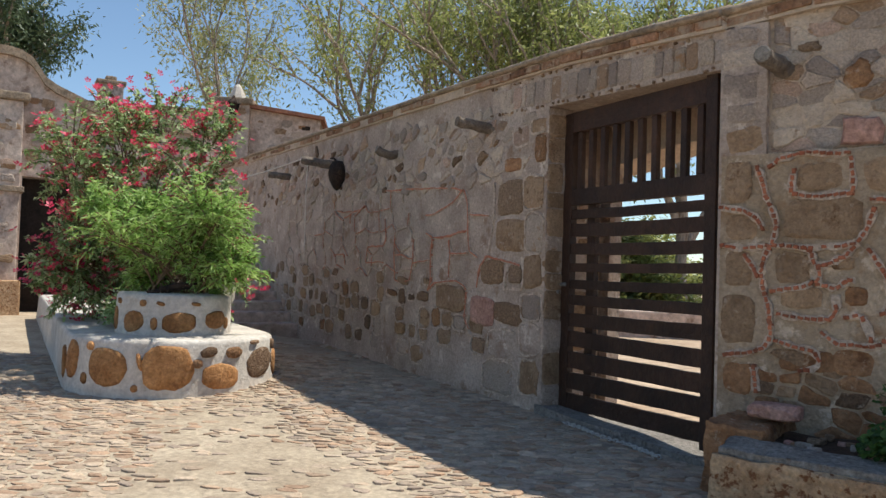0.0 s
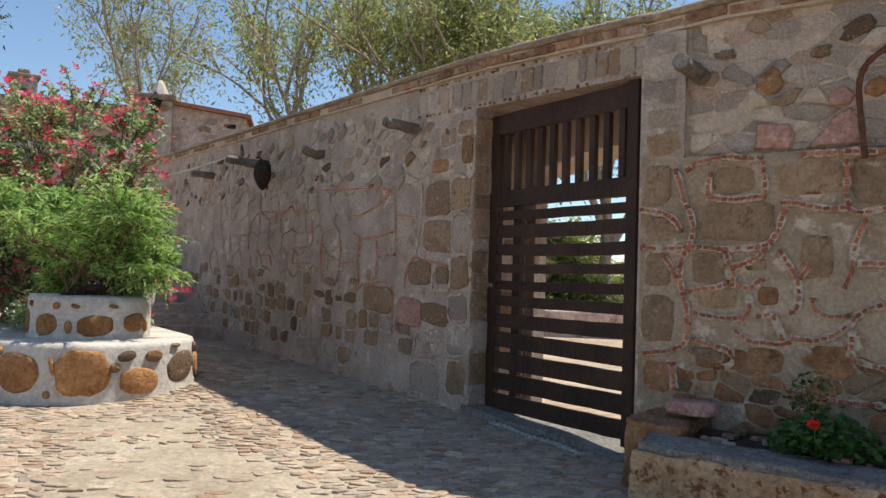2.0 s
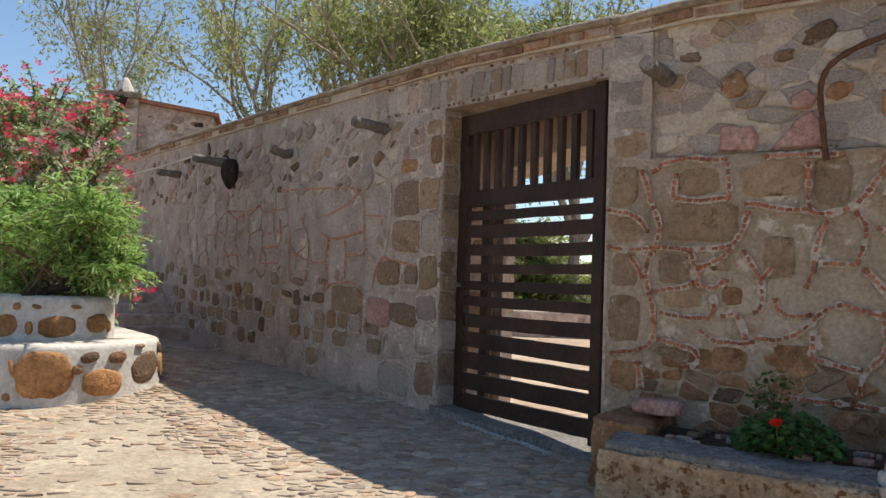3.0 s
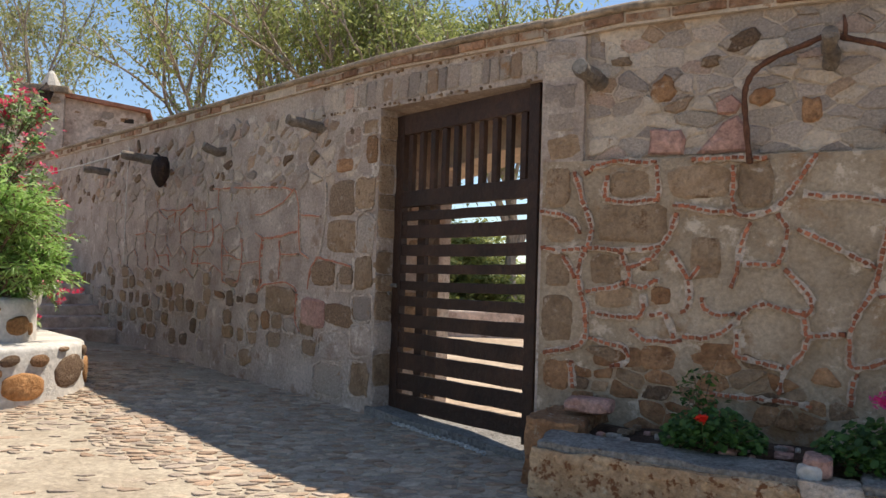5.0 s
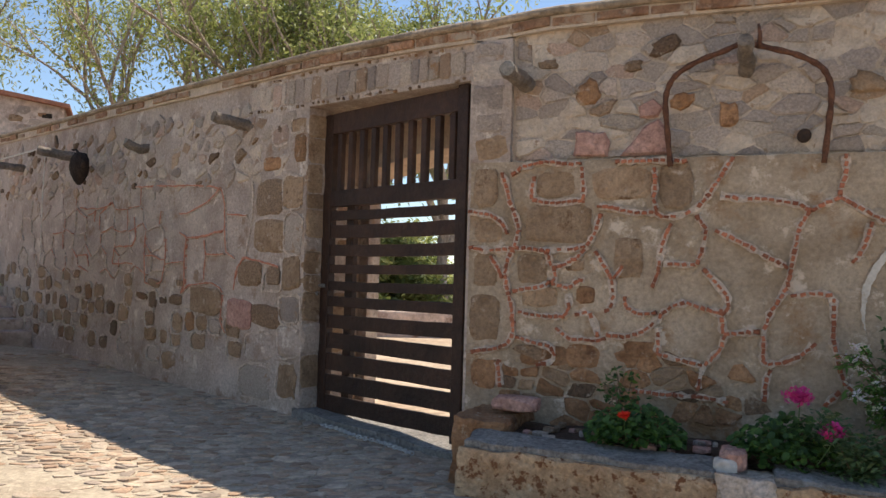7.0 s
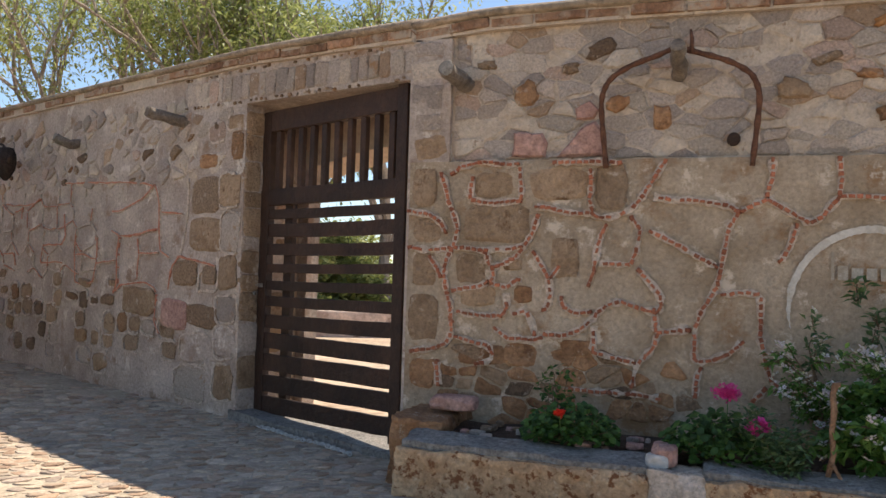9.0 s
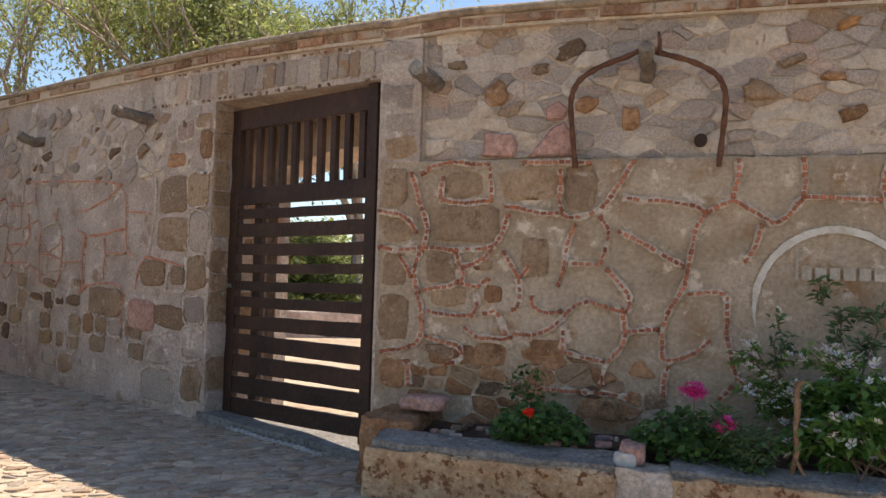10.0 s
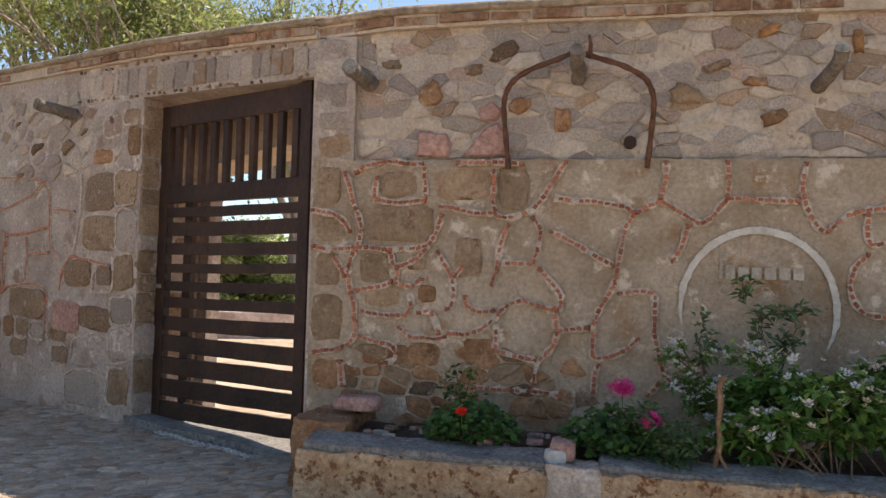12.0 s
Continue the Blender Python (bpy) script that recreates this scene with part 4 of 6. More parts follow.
# ---- log pegs, iron hoop, hanging vessel, cord ----
def log_peg(m, x, z, dx, dy, dz, rad, label, pale=True, bend=0.0):
    """A short log built into the wall: it comes out at x, z and ends dx, dy, dz away."""
    root = thing("log_peg", m @ pose(x, 0, z), label, "log", "log pegs in the walls")
    pts, radii = [], []
    for i in range(9):
        k = -0.25 + 1.25 * i / 8
        pts.append((dx * k + 0.006 * math.sin(k * 9 + x), dy * k, dz * k + bend * math.sin(math.pi * max(k, 0)) + 0.004 * math.sin(k * 13)))
        radii.append(rad * (1.08 - 0.12 * max(0, k) + 0.05 * math.sin(k * 11 + z * 5)))
    part_mesh("log", mesh_of("log", *tube(pts, radii, 12), M_LOG, smooth=False), root)
    d = Vector((dx, dy, dz)).normalized()
    e = Vector(pts[-1])
    part_mesh("cut_end", mesh_of("cut_end", *tube([e + d * 0.001, e + d * 0.006, e + d * 0.008], [radii[-1] * 0.97, radii[-1] * 0.9, radii[-1] * 0.5], 12), M_LOGEND if pale else M_LOG), root, "pale sawn end" if pale else "")
    return root


log_peg(WEST, -7.62, 2.27, -0.05, -0.30, 0.02, 0.045, "thin weathered log peg built into the gate wall")
log_peg(WEST, -5.90, 2.25, -0.14, -0.36, 0.05, 0.05, "weathered log peg carrying a dark vessel and a cord")
log_peg(WEST, -4.14, 2.18, -0.01, -0.21, 0.03, 0.042, "short curved weathered log peg", bend=-0.03)
log_peg(WEST, -2.36, 2.17, -0.03, -0.30, 0.035, 0.042, "split grey log peg near the gate", pale=False)
log_peg(EAST, -1.145, 2.125, -0.035, -0.24, 0.012, 0.045, "round grey log peg beside the gate")
log_peg(EAST, 0.005, 2.13, -0.012, -0.24, 0.06, 0.037, "log peg carrying a rusty iron hoop", pale=False)
log_peg(EAST, 1.195, 2.07, 0.025, -0.26, 0.085, 0.035, "crooked log peg with a whitewashed tip", bend=-0.03)


def make_hoop():
    h = thing("iron_hoop", EAST @ pose(0.01, -0.10, 2.205), "rusty bent iron hoop hung over a log peg", "hoop")
    half = [(0.0, 0.012), (0.10, -0.02), (0.22, -0.06), (0.315, -0.115), (0.355, -0.17), (0.372, -0.25), (0.362, -0.40), (0.345, -0.575)]
    pts = [(-x - 0.02, 0.07 * min(1, -z * 2), z) for x, z in half[::-1]] + [(x, 0.07 * min(1, -z * 2), z) for x, z in half[1:]]
    fine = []
    for i in range(len(pts) - 1):
        p0, p1, p2, p3 = (Vector(pts[max(0, min(len(pts) - 1, i + k))]) for k in (-1, 0, 1, 2))
        for s in range(5):
            u = s / 5
            fine.append(0.5 * ((2 * p1) + (p2 - p0) * u + (2 * p0 - 5 * p1 + 4 * p2 - p3) * u * u + (3 * p1 - p0 - 3 * p2 + p3) * u ** 3))
    fine.append(Vector(pts[-1]))
    part_mesh("bar", mesh_of("bar", *tube(fine, [0.0145 + 0.002 * math.sin(i * 1.7) for i in range(len(fine))], 9), M_IRON, smooth=True), h)
    part_mesh("spike", mesh_of("spike", *tube([(0.05, -0.01, -0.02), (0.052, -0.012, 0.05), (0.045, -0.012, 0.10)], [0.012, 0.011, 0.006], 7), M_IRON, smooth=True), h)


make_hoop()
st = thing("stub_pipe", EAST @ pose(0.27, 0.045, 1.775), "dark stub of a pipe in the rubble band", "pipe")
part_mesh("pipe", mesh_of("pipe", *tube([(0, 0.05, 0), (0, -0.05, -0.003), (0, -0.052, -0.003), (0, -0.02, -0.003)], [0.034, 0.032, 0.024, 0.022], 12), M_CLAY), st)


def make_vessel():
    v = thing("hanging_vessel", WEST @ pose(-5.27, -0.20, 2.07), "dark sooty leather vessel hung on a log peg", "vessel")
    verts, faces = [], []
    prof = [(0.02, 0.15), (0.07, 0.14), (0.105, 0.08), (0.115, 0.0), (0.10, -0.07), (0.06, -0.14), (0.02, -0.18)]
    for r_, z in prof:
        for k in range(14):
            a = 2 * math.pi * k / 14
            q = 1 + 0.12 * noise.noise(Vector((math.cos(a) * 2, math.sin(a) * 2, z * 6)))
            verts.append((r_ * q * math.cos(a) * 1.05, r_ * q * math.sin(a) * 0.8, z))
    for i in range(len(prof) - 1):
        for k in range(14):
            a, b = i * 14 + k, i * 14 + (k + 1) % 14
            faces.append((a, a + 14, b + 14, b))
    faces += [tuple(range(14)), tuple(range(6 * 14, 7 * 14))[::-1]]
    part_mesh("body", mesh_of("body", verts, faces, M_CLAY, smooth=True), v)
    part_mesh("spout", mesh_of("spout", *tube([(0.08, 0, 0.0), (0.14, -0.02, 0.01), (0.17, -0.03, 0.05)], [0.03, 0.022, 0.015], 8), M_CLAY, smooth=True), v)
    part_mesh("strap", mesh_of("strap", *tube([(-0.02, 0, 0.14), (-0.12, 0.0, 0.19), (-0.22, 0.0, 0.20)], 0.012, 6), M_CLAY), v)


make_vessel()


def west_point(x, y, z):
    return WEST @ Vector((x, y, z))


a, b = west_point(-6.04, -0.36, 2.31), Vector((-10.0, 6.6, 2.2))
pts = [a.lerp(b, k / 16) + Vector((0, 0, -0.10 * math.sin(math.pi * k / 16))) for k in range(17)]
tagged(new("cord", mesh_of("cord", *tube(pts, 0.009, 5), M_ROPE)), "thin pale cord stretched from a log peg", "cord")
tagged(new("cord_end", mesh_of("cord_end", *tube([west_point(-6.75, -0.05, 2.5), west_point(-6.76, -0.055, 1.9), west_point(-6.75, -0.05, 1.1)], 0.005, 5), M_ROPE)), "pale cord hanging down the wall", "cord")


# ---- faded painted ring on the render ----
def painted_ring():
    r = random.Random(61)
    verts, faces = [], []
    n = 110
    for i in range(n + 1):
        k = min(1.0, i / 14, (n - i) / 14)
        a = radians(-32 + 226 * i / n)
        for rad in (0.364 - 0.016 * k + 0.006 * r.random(), 0.368 + 0.013 * k + 0.007 * r.random()):
            verts.append((0.897 + rad * math.cos(a), -0.0135, 0.93 + 1.06 * rad * math.sin(a)))
        if i:
            o = 2 * i
            faces.append((o - 2, o - 1, o + 1, o))
    ring = tagged(new("painted_ring", mesh_of("painted_ring", verts, faces, M_CHALK)), "faded white painted ring with worn lettering bars on the render", "painted sign")
    ring.matrix_world = EAST
    x = 0.715
    for w, h in ((0.014, 0.135), (0.045, 0.07), (0.05, 0.06), (0.045, 0.06), (0.055, 0.06), (0.05, 0.06), (0.05, 0.06)):
        bm = box_bm(x, x + w, -0.0120, -0.009, 1.075, 1.075 + h)
        part("lettering_bar", bm, M_CHALK_WORN, ring)
        x += w + 0.015


painted_ring()


# ---- leaves ----
def leaf_cloud(spots, size, r, width=0.3, droop=0.2, per=8, spread=0.1, fold=0.15):
    """Many small pointed leaves round each spot: verts and faces; each leaf is an island of two bent halves."""
    verts, faces = [], []
    for sx, sy, sz in spots:
        for _ in range(per):
            px, py, pz = sx + r.gauss(0, spread), sy + r.gauss(0, spread), sz + r.gauss(0, spread * 0.8)
            a, ln = r.uniform(0, 2 * math.pi), size * r.uniform(0.6, 1.3)
            e = r.uniform(-0.6, 0.7) - droop * 1.6
            dx, dy, dz = math.cos(a) * math.cos(e), math.sin(a) * math.cos(e), math.sin(e)
            tw = r.uniform(-1, 1)
            wx, wy, wz = -math.sin(a) * math.cos(tw), math.cos(a) * math.cos(tw), math.sin(tw)
            w = ln * width * 0.5
            o = len(verts)
            mx, my, mz = px + dx * ln * 0.5, py + dy * ln * 0.5, pz + dz * ln * 0.5
            verts += [(px, py, pz), (mx + wx * w, my + wy * w, mz + wz * w + fold * w), (px + dx * ln, py + dy * ln, pz + dz * ln - droop * ln * 0.3), (mx - wx * w, my - wy * w, mz - wz * w + fold * w)]
            faces += [(o, o + 1, o + 2), (o, o + 2, o + 3)]
    return verts, faces


def petals(spots, size, r, n=5):
    """Small cupped blooms of n petals each."""
    verts, faces = [], []
    for sx, sy, sz in spots:
        tx, ty = r.uniform(-0.8, 0.8), r.uniform(-0.8, 0.8)
        s = size * r.uniform(0.7, 1.25)
        a0 = r.uniform(0, 6)
        for k in range(n):
            a = a0 + 2 * math.pi * k / n
            o = len(verts)
            for rr, da, up in ((0.1, 0, 0), (0.75, -0.5, 0.35), (1.0, 0, 0.5), (0.75, 0.5, 0.35)):
                x, y = math.cos(a + da) * rr * s, math.sin(a + da) * rr * s
                verts.append((sx + x, sy + y, sz + up * s * 0.7 + x * tx + y * ty))
            faces.append((o, o + 1, o + 2, o + 3))
    return verts, faces


def stems(base, tips, rad, r, sides=5):
    blocks = []
    for t in tips:
        b = Vector(base) + Vector((r.uniform(-0.03, 0.03), r.uniform(-0.03, 0.03), 0))
        t = Vector(t)
        mid = b.lerp(t, 0.5) + Vector((r.uniform(-0.06, 0.06), r.uniform(-0.06, 0.06), 0.04)) * (t - b).length
        blocks.append(tube([b, b.lerp(mid, 0.5) + Vector((0, 0, 0.02)), mid, t], [rad, rad * 0.8, rad * 0.6, rad * 0.25], sides))
    return join(blocks)


def lobes(centre, size, n, r, shell=0.55, lumps=9):
    """Spots through an uneven crown made of several lumps, denser towards the outside."""
    cx, cy, cz = centre
    lump = [(r.uniform(-0.55, 0.55), r.uniform(-0.55, 0.55), r.uniform(-0.6, 0.65), r.uniform(0.22, 0.48)) for _ in range(lumps)] + [(0, 0, -0.15, 0.5)]
    out = []
    while len(out) < n:
        lx, ly, lz, lr = r.choice(lump)
        a, u = r.uniform(0, 2 * math.pi), r.uniform(-1, 1)
        q = lr * (shell + (1 - shell) * r.random()) if r.random() < 0.8 else lr * r.random()
        h = math.sqrt(1 - u * u)
        out.append((cx + (lx + h * math.cos(a) * q) * size[0], cy + (ly + h * math.sin(a) * q) * size[1], cz + (lz + u * q) * size[2]))
    return out


def shrub(name, base, centre, size, n, leaf, label, seed, leaf_size=0.05, per=7, width=0.35, spread=0.05, droop=0.1, flower=None, blooms=0, bloom_size=0.03, lower=0.0, tips=14, shell=0.55, high=-1.0):
    r = random.Random(seed)
    spots = [s for s in lobes(centre, size, n, r, shell) if s[2] > lower]
    t = thing(name, pose(0, 0, 0), label, "shrub" if size[2] > 0.3 else "plant")
    tagged(part_mesh("branching_stem", mesh_of("branching_stem", *stems(base, r.sample(spots, min(tips, len(spots))), 0.012 if size[2] > 0.5 else 0.005, r), M_TWIG), t, "thin branching stems"), kind="stuff")
    tagged(part_mesh("foliage", mesh_of("foliage", *leaf_cloud(spots, leaf_size, r, width, droop, per, spread), leaf), t), kind="stuff")
    if flower:
        pool = [s for s in spots if s[2] > centre[2] + high * size[2]]
        picked = []
        for _ in range(blooms):
            s = r.choice(pool)
            d = Vector(s) - Vector(centre)
            k = 1.06
            picked.append((centre[0] + d.x * k, centre[1] + d.y * k, centre[2] + d.z * k))
        tagged(part_mesh("bloom", mesh_of("bloom", *petals(picked, bloom_size, r), flower), t), kind="stuff")
    return t


def cane_shrub(name, base, reach, height, n, leaf, label, seed, leaf_size, per=7, width=0.3, nodes=9, start=0.3, foot=0.06, arch=0.25, lift=0.5, flower=None, share=0.4, heads=3, bloom_size=0.03, cane=0.005, lump_count=10, level=(0.2, 0.8)):
    """A crown of leafy shoots over branching canes, blooms near the tips of the shoots."""
    r = random.Random(seed)
    t = thing(name, pose(*base), label, "shrub")
    wood, verts, faces, blooms = [], [], [], []
    lumps = [(r.uniform(0, 2 * math.pi), r.uniform(0.25, 0.75), r.uniform(*level), r.uniform(0.26, 0.42)) for _ in range(lump_count)]
    for _ in range(n):
        # a leafy shoot growing out of one of the lumps that make up the crown
        a, q, hz, lr = r.choice(lumps)
        c = Vector((math.cos(a) * reach[0] * q, math.sin(a) * reach[1] * q, height * hz))
        d = Vector((r.gauss(0, 1), r.gauss(0, 1), r.gauss(0.35, 0.9))).normalized()
        size = Vector((reach[0], reach[1], height * 0.6)) * lr
        p0 = c + Vector((d.x * size.x, d.y * size.y, d.z * size.z)) * r.uniform(0.1, 0.5)
        tip = c + Vector((d.x * size.x, d.y * size.y, d.z * size.z)) * r.uniform(0.8, 1.3) + Vector((0, 0, arch * size.z * r.random()))
        tip.z = max(tip.z, 0.02)
        p0.z = max(p0.z, 0.02)
        mid = p0.lerp(tip, 0.5) + Vector((r.gauss(0, 0.12), r.gauss(0, 0.12), 0.15 + lift * 0.2)) * (tip - p0).length
        pts = [p0 * ((1 - k) ** 2) + mid * (2 * k * (1 - k)) + tip * (k * k) for k in [i / nodes for i in range(nodes + 1)]]
        if r.random() < 0.12:
            b = Vector((r.gauss(0, foot), r.gauss(0, foot), -0.02))
            wood.append(tube([b, b.lerp(p0, 0.5) + Vector((0, 0, 0.1 * p0.length)), p0], [cane * 1.6, cane * 1.3, cane], 5, False))
        wood.append(tube(pts[::2] + ([pts[-1]] if nodes % 2 else []), cane, 4, False))
        for i in range(1, nodes + 1):
            if i / nodes < start * 0.5:
                continue
            d = (pts[i] - pts[i - 1]).normalized()
            for _ in range(per):
                p = pts[i].lerp(pts[i - 1], r.random()) + Vector((r.gauss(0, 0.012), r.gauss(0, 0.012), r.gauss(0, 0.012)))
                side = Vector((r.gauss(0, 1), r.gauss(0, 1), r.gauss(0, 0.6))).normalized()
                g = (d * 0.55 + side).normalized()
                w = g.cross(Vector((r.gauss(0, 0.5), r.gauss(0, 0.5), 1))).normalized()
                ln = leaf_size * r.uniform(0.6, 1.3)
                up = w.cross(g) * ln * width * 0.12
                m = p + g * ln * 0.45
                e = p + g * ln - Vector((0, 0, ln * r.uniform(0.05, 0.3)))
                o = len(verts)
                verts += [tuple(p), tuple(m + w * ln * width * 0.5 + up), tuple(e), tuple(m - w * ln * width * 0.5 + up)]
                faces += [(o, o + 1, o + 2), (o, o + 2, o + 3)]
        if flower and r.random() < share:
            c = pts[-1] if r.random() < 0.6 else pts[r.randrange(nodes // 2, nodes)]
            for _ in range(r.randint(1, heads)):
                s = bloom_size * 1.3
                blooms.append((c.x + r.gauss(0, s), c.y + r.gauss(0, s), c.z + r.gauss(0, s) + 0.01))
    tagged(part_mesh("branching_stem", mesh_of("branching_stem", *join(wood), M_TWIG), t, "thin arching canes"), kind="stuff")
    tagged(part_mesh("foliage", mesh_of("foliage", verts, faces, leaf), t), kind="stuff")
    if blooms:
        tagged(part_mesh("bloom", mesh_of("bloom", *petals(blooms, bloom_size, r), flower), t), kind="stuff")
    return t


# ---- the round raised bed ----
BC = (-5.95, 3.92)
BR, BTOP = 0.82, 0.43
TO_EYE = Vector((0.836, -0.549, 0))
TO_RIGHT = Vector((0.549, 0.836, 0))


def bed_outline(rad, length, n=28):
    """A half round end towards the court, with straight sides running back along the gate wall's direction."""
    u = Vector((UX, UY, 0))
    v = Vector((-0.4067, -0.9135, 0))
    pts = []
    for i in range(n + 1):
        a = math.pi * i / n
        pts.append(v * math.cos(a) * rad - u * math.sin(a) * rad)
    m = 10
    for i in range(1, m + 1):
        pts.append(-v * rad + u * length * i / m)
    for i in range(m, 0, -1):
        pts.append(v * rad + u * length * i / m)
    return pts


def bed_mesh(name, outline, z0, z1, batter=0.03, bev=0.035, seed=1.0, centre=BC):
    verts, faces = [], []
    n = len(outline)
    rings = [(1.0 + batter, z0), (1.0 + batter * 0.4, z0 + (z1 - z0) * 0.5), (1.0, z1 - bev), (1.0 - bev * 0.35, z1 - bev * 0.25), (1.0 - bev * 1.2, z1), (0.72, z1 + 0.004)]
    for k, z in rings:
        for p in outline:
            j = 0.012 * noise.noise(Vector((p.x * 2.5, p.y * 2.5, z * 3 + seed)))
            verts.append((centre[0] + p.x * (k + j), centre[1] + p.y * (k + j), z + j * 0.5))
    for i in range(len(rings) - 1):
        for k in range(n):
            a, b = i * n + k, i * n + (k + 1) % n
            faces.append((a, b, b + n, a + n))
    faces.append(tuple(range((len(rings) - 1) * n, len(rings) * n)))
    faces = [f[::-1] for f in faces]
    return mesh_of(name, verts, faces, M_WHITE, smooth=True)


bed = thing("raised_bed", pose(0, 0, 0), "whitewashed round-ended raised bed with ochre boulders in its sides", "planter")
part_mesh("lower_tier", bed_mesh("lower_tier", bed_outline(BR, 8.2), -0.06, BTOP), bed)
drum_outline = [Vector((0.46 * math.cos(2 * math.pi * k / 32), -0.46 * math.sin(2 * math.pi * k / 32), 0)) for k in range(32)]
part_mesh("upper_tier", bed_mesh("upper_tier", drum_outline, BTOP - 0.02, 0.765, 0.02, 0.05, 4.0), bed)


def bed_stone(theta, z, w, h, rad, r, mat=None):
    a = radians(theta)
    d = TO_EYE * math.cos(a) + TO_RIGHT * math.sin(a)
    p = Vector((BC[0], BC[1], z)) + d * rad
    m = Matrix.Translation(p) @ Matrix.Rotation(math.atan2(d.y, d.x) + math.pi / 2, 4, "Z")
    poly = blob(0, 0, w * 1.12, h * 1.1, 20, 0.05, r, r.uniform(-0.3, 0.3), 0.85)
    v, f = slab(poly, 0.016, 0.06, 0.25, r)
    # wrap round the curved side
    v = [(x, y + x * x / (2 * rad), zz) for x, y, zz in v]
    part_mesh("boulder", mesh_of("boulder", v, f, mat or M_OCHRE, smooth=True), bed, m=m)


rb = random.Random(71)
for th, z, w, h in [(-63, 0.25, 0.17, 0.27), (-35, 0.22, 0.29, 0.26), (-3, 0.22, 0.34, 0.32), (25, 0.15, 0.27, 0.18), (-50, 0.12, 0.06, 0.08), (-17, 0.27, 0.03, 0.12), (-19, 0.07, 0.05, 0.05), (-46, 0.37, 0.06, 0.06), (-84, 0.2, 0.2, 0.24), (80, 0.2, 0.2, 0.2)]:
    bed_stone(th, z, w, h, BR + 0.012, rb)
for th, z, w, h in [(54, 0.23, 0.30, 0.21), (18, 0.34, 0.12, 0.07), (33, 0.33, 0.13, 0.08), (48, 0.40, 0.09, 0.03), (12, 0.255, 0.07, 0.06), (72, 0.36, 0.05, 0.08), (68, 0.25, 0.04, 0.08)]:
    bed_stone(th, z, w, h, BR + 0.010, rb, M_BROWN)
for th, z, w, h in [(-44, 0.54, 0.19, 0.15), (4, 0.54, 0.24, 0.15), (44, 0.56, 0.2, 0.13), (-20, 0.53, 0.05, 0.09), (-32, 0.69, 0.05, 0.05), (-76, 0.56, 0.1, 0.17), (60, 0.53, 0.05, 0.09), (20, 0.69, 0.07, 0.03), (-14, 0.69, 0.06, 0.03), (-66, 0.70, 0.05, 0.04)]:
    bed_stone(th, z, w, h, 0.462, rb)

# iron scrap and a pale rock on the upper tier
ir = thing("iron_scrap", pose(BC[0], BC[1], 0.765), "dark iron plough part lying on the raised bed", "iron")
e, s = TO_EYE, TO_RIGHT
part_mesh("blade", mesh_of("blade", *tube([e * 0.30 - s * 0.12 + Vector((0, 0, 0.03)), e * 0.30 + s * 0.02 + Vector((0, 0, 0.06)), e * 0.27 + s * 0.16 + Vector((0, 0, 0.075))], [0.028, 0.038, 0.02], 6), M_CLAY), ir)
part_mesh("foot", mesh_of("foot", *tube([e * 0.32 - s * 0.06 + Vector((0, 0, -0.005)), e * 0.31 - s * 0.06 + Vector((0, 0, 0.06))], [0.02, 0.022], 6), M_CLAY), ir)
part_mesh("shard", mesh_of("shard", *tube([e * 0.33 - s * 0.22 + Vector((0, 0, 0.008)), e * 0.30 - s * 0.13 + Vector((0, 0, 0.02))], [0.012, 0.022], 6), M_CLAY), ir)


def boulder(name, at, size, mat, label, seed, category="rock"):
    bm = bmesh.new()
    bmesh.ops.create_icosphere(bm, subdivisions=3, radius=1)
    for v in bm.verts:
        d = 1 + 0.28 * noise.noise(v.co * 1.4 + Vector((seed, 0, 0))) + 0.10 * noise.noise(v.co * 4 + Vector((0, seed, 0)))
        q = v.co * d
        v.co = Vector((max(-0.8, min(0.8, q.x)) * size[0], max(-0.8, min(0.8, q.y)) * size[1], max(-0.75, min(0.75, q.z)) * size[2]))
    me = bpy.data.meshes.new(name)
    bm.to_mesh(me)
    bm.free()
    me.materials.append(mat)
    ob = new(name, me)
    ob.location = at
    return tagged(ob, label, category)


p = Vector((BC[0], BC[1], 0.80)) + TO_RIGHT * 0.40 - TO_EYE * 0.05
boulder("pale_rock", p, (0.10, 0.10, 0.16), M_WHITE, "pale rough rock on the raised bed", 3.0)

pb = Vector((BC[0], BC[1], 0)) + Vector((UX, UY, 0)) * 0.55
cane_shrub("feathery_shrub", (BC[0], BC[1], 0.76), (0.80, 0.80), 0.95, 560, L_FEATHER, "bright green feathery shrub growing from the raised bed", 87, 0.072, per=6, width=0.2, nodes=6, foot=0.12, lump_count=20, level=(0.08, 0.76))
pr = Vector((BC[0] - 1.50, BC[1] + 0.72, 0.42)) - TO_RIGHT * 0.08
cane_shrub("rose_bush", tuple(pr), (1.14, 1.14), 2.42, 1000, L_ROSE, "tall rose bush covered in pink blooms", 84, 0.06, per=6, width=0.45, nodes=7, foot=0.25, flower=F_PINK, share=0.9, heads=4, bloom_size=0.040, lump_count=30, level=(0.12, 0.82))
shrub("low_rose", (BC[0] - 0.72, BC[1] + 0.02, 0.42), (BC[0] - 0.62, BC[1] - 0.12, 0.66), (0.28, 0.28, 0.26), 260, L_ROSE, "small dark rose at the foot of the shrub", 83, leaf_size=0.042, per=9, width=0.5, spread=0.035, flower=F_PINK, blooms=30, bloom_size=0.026, lower=0.43)


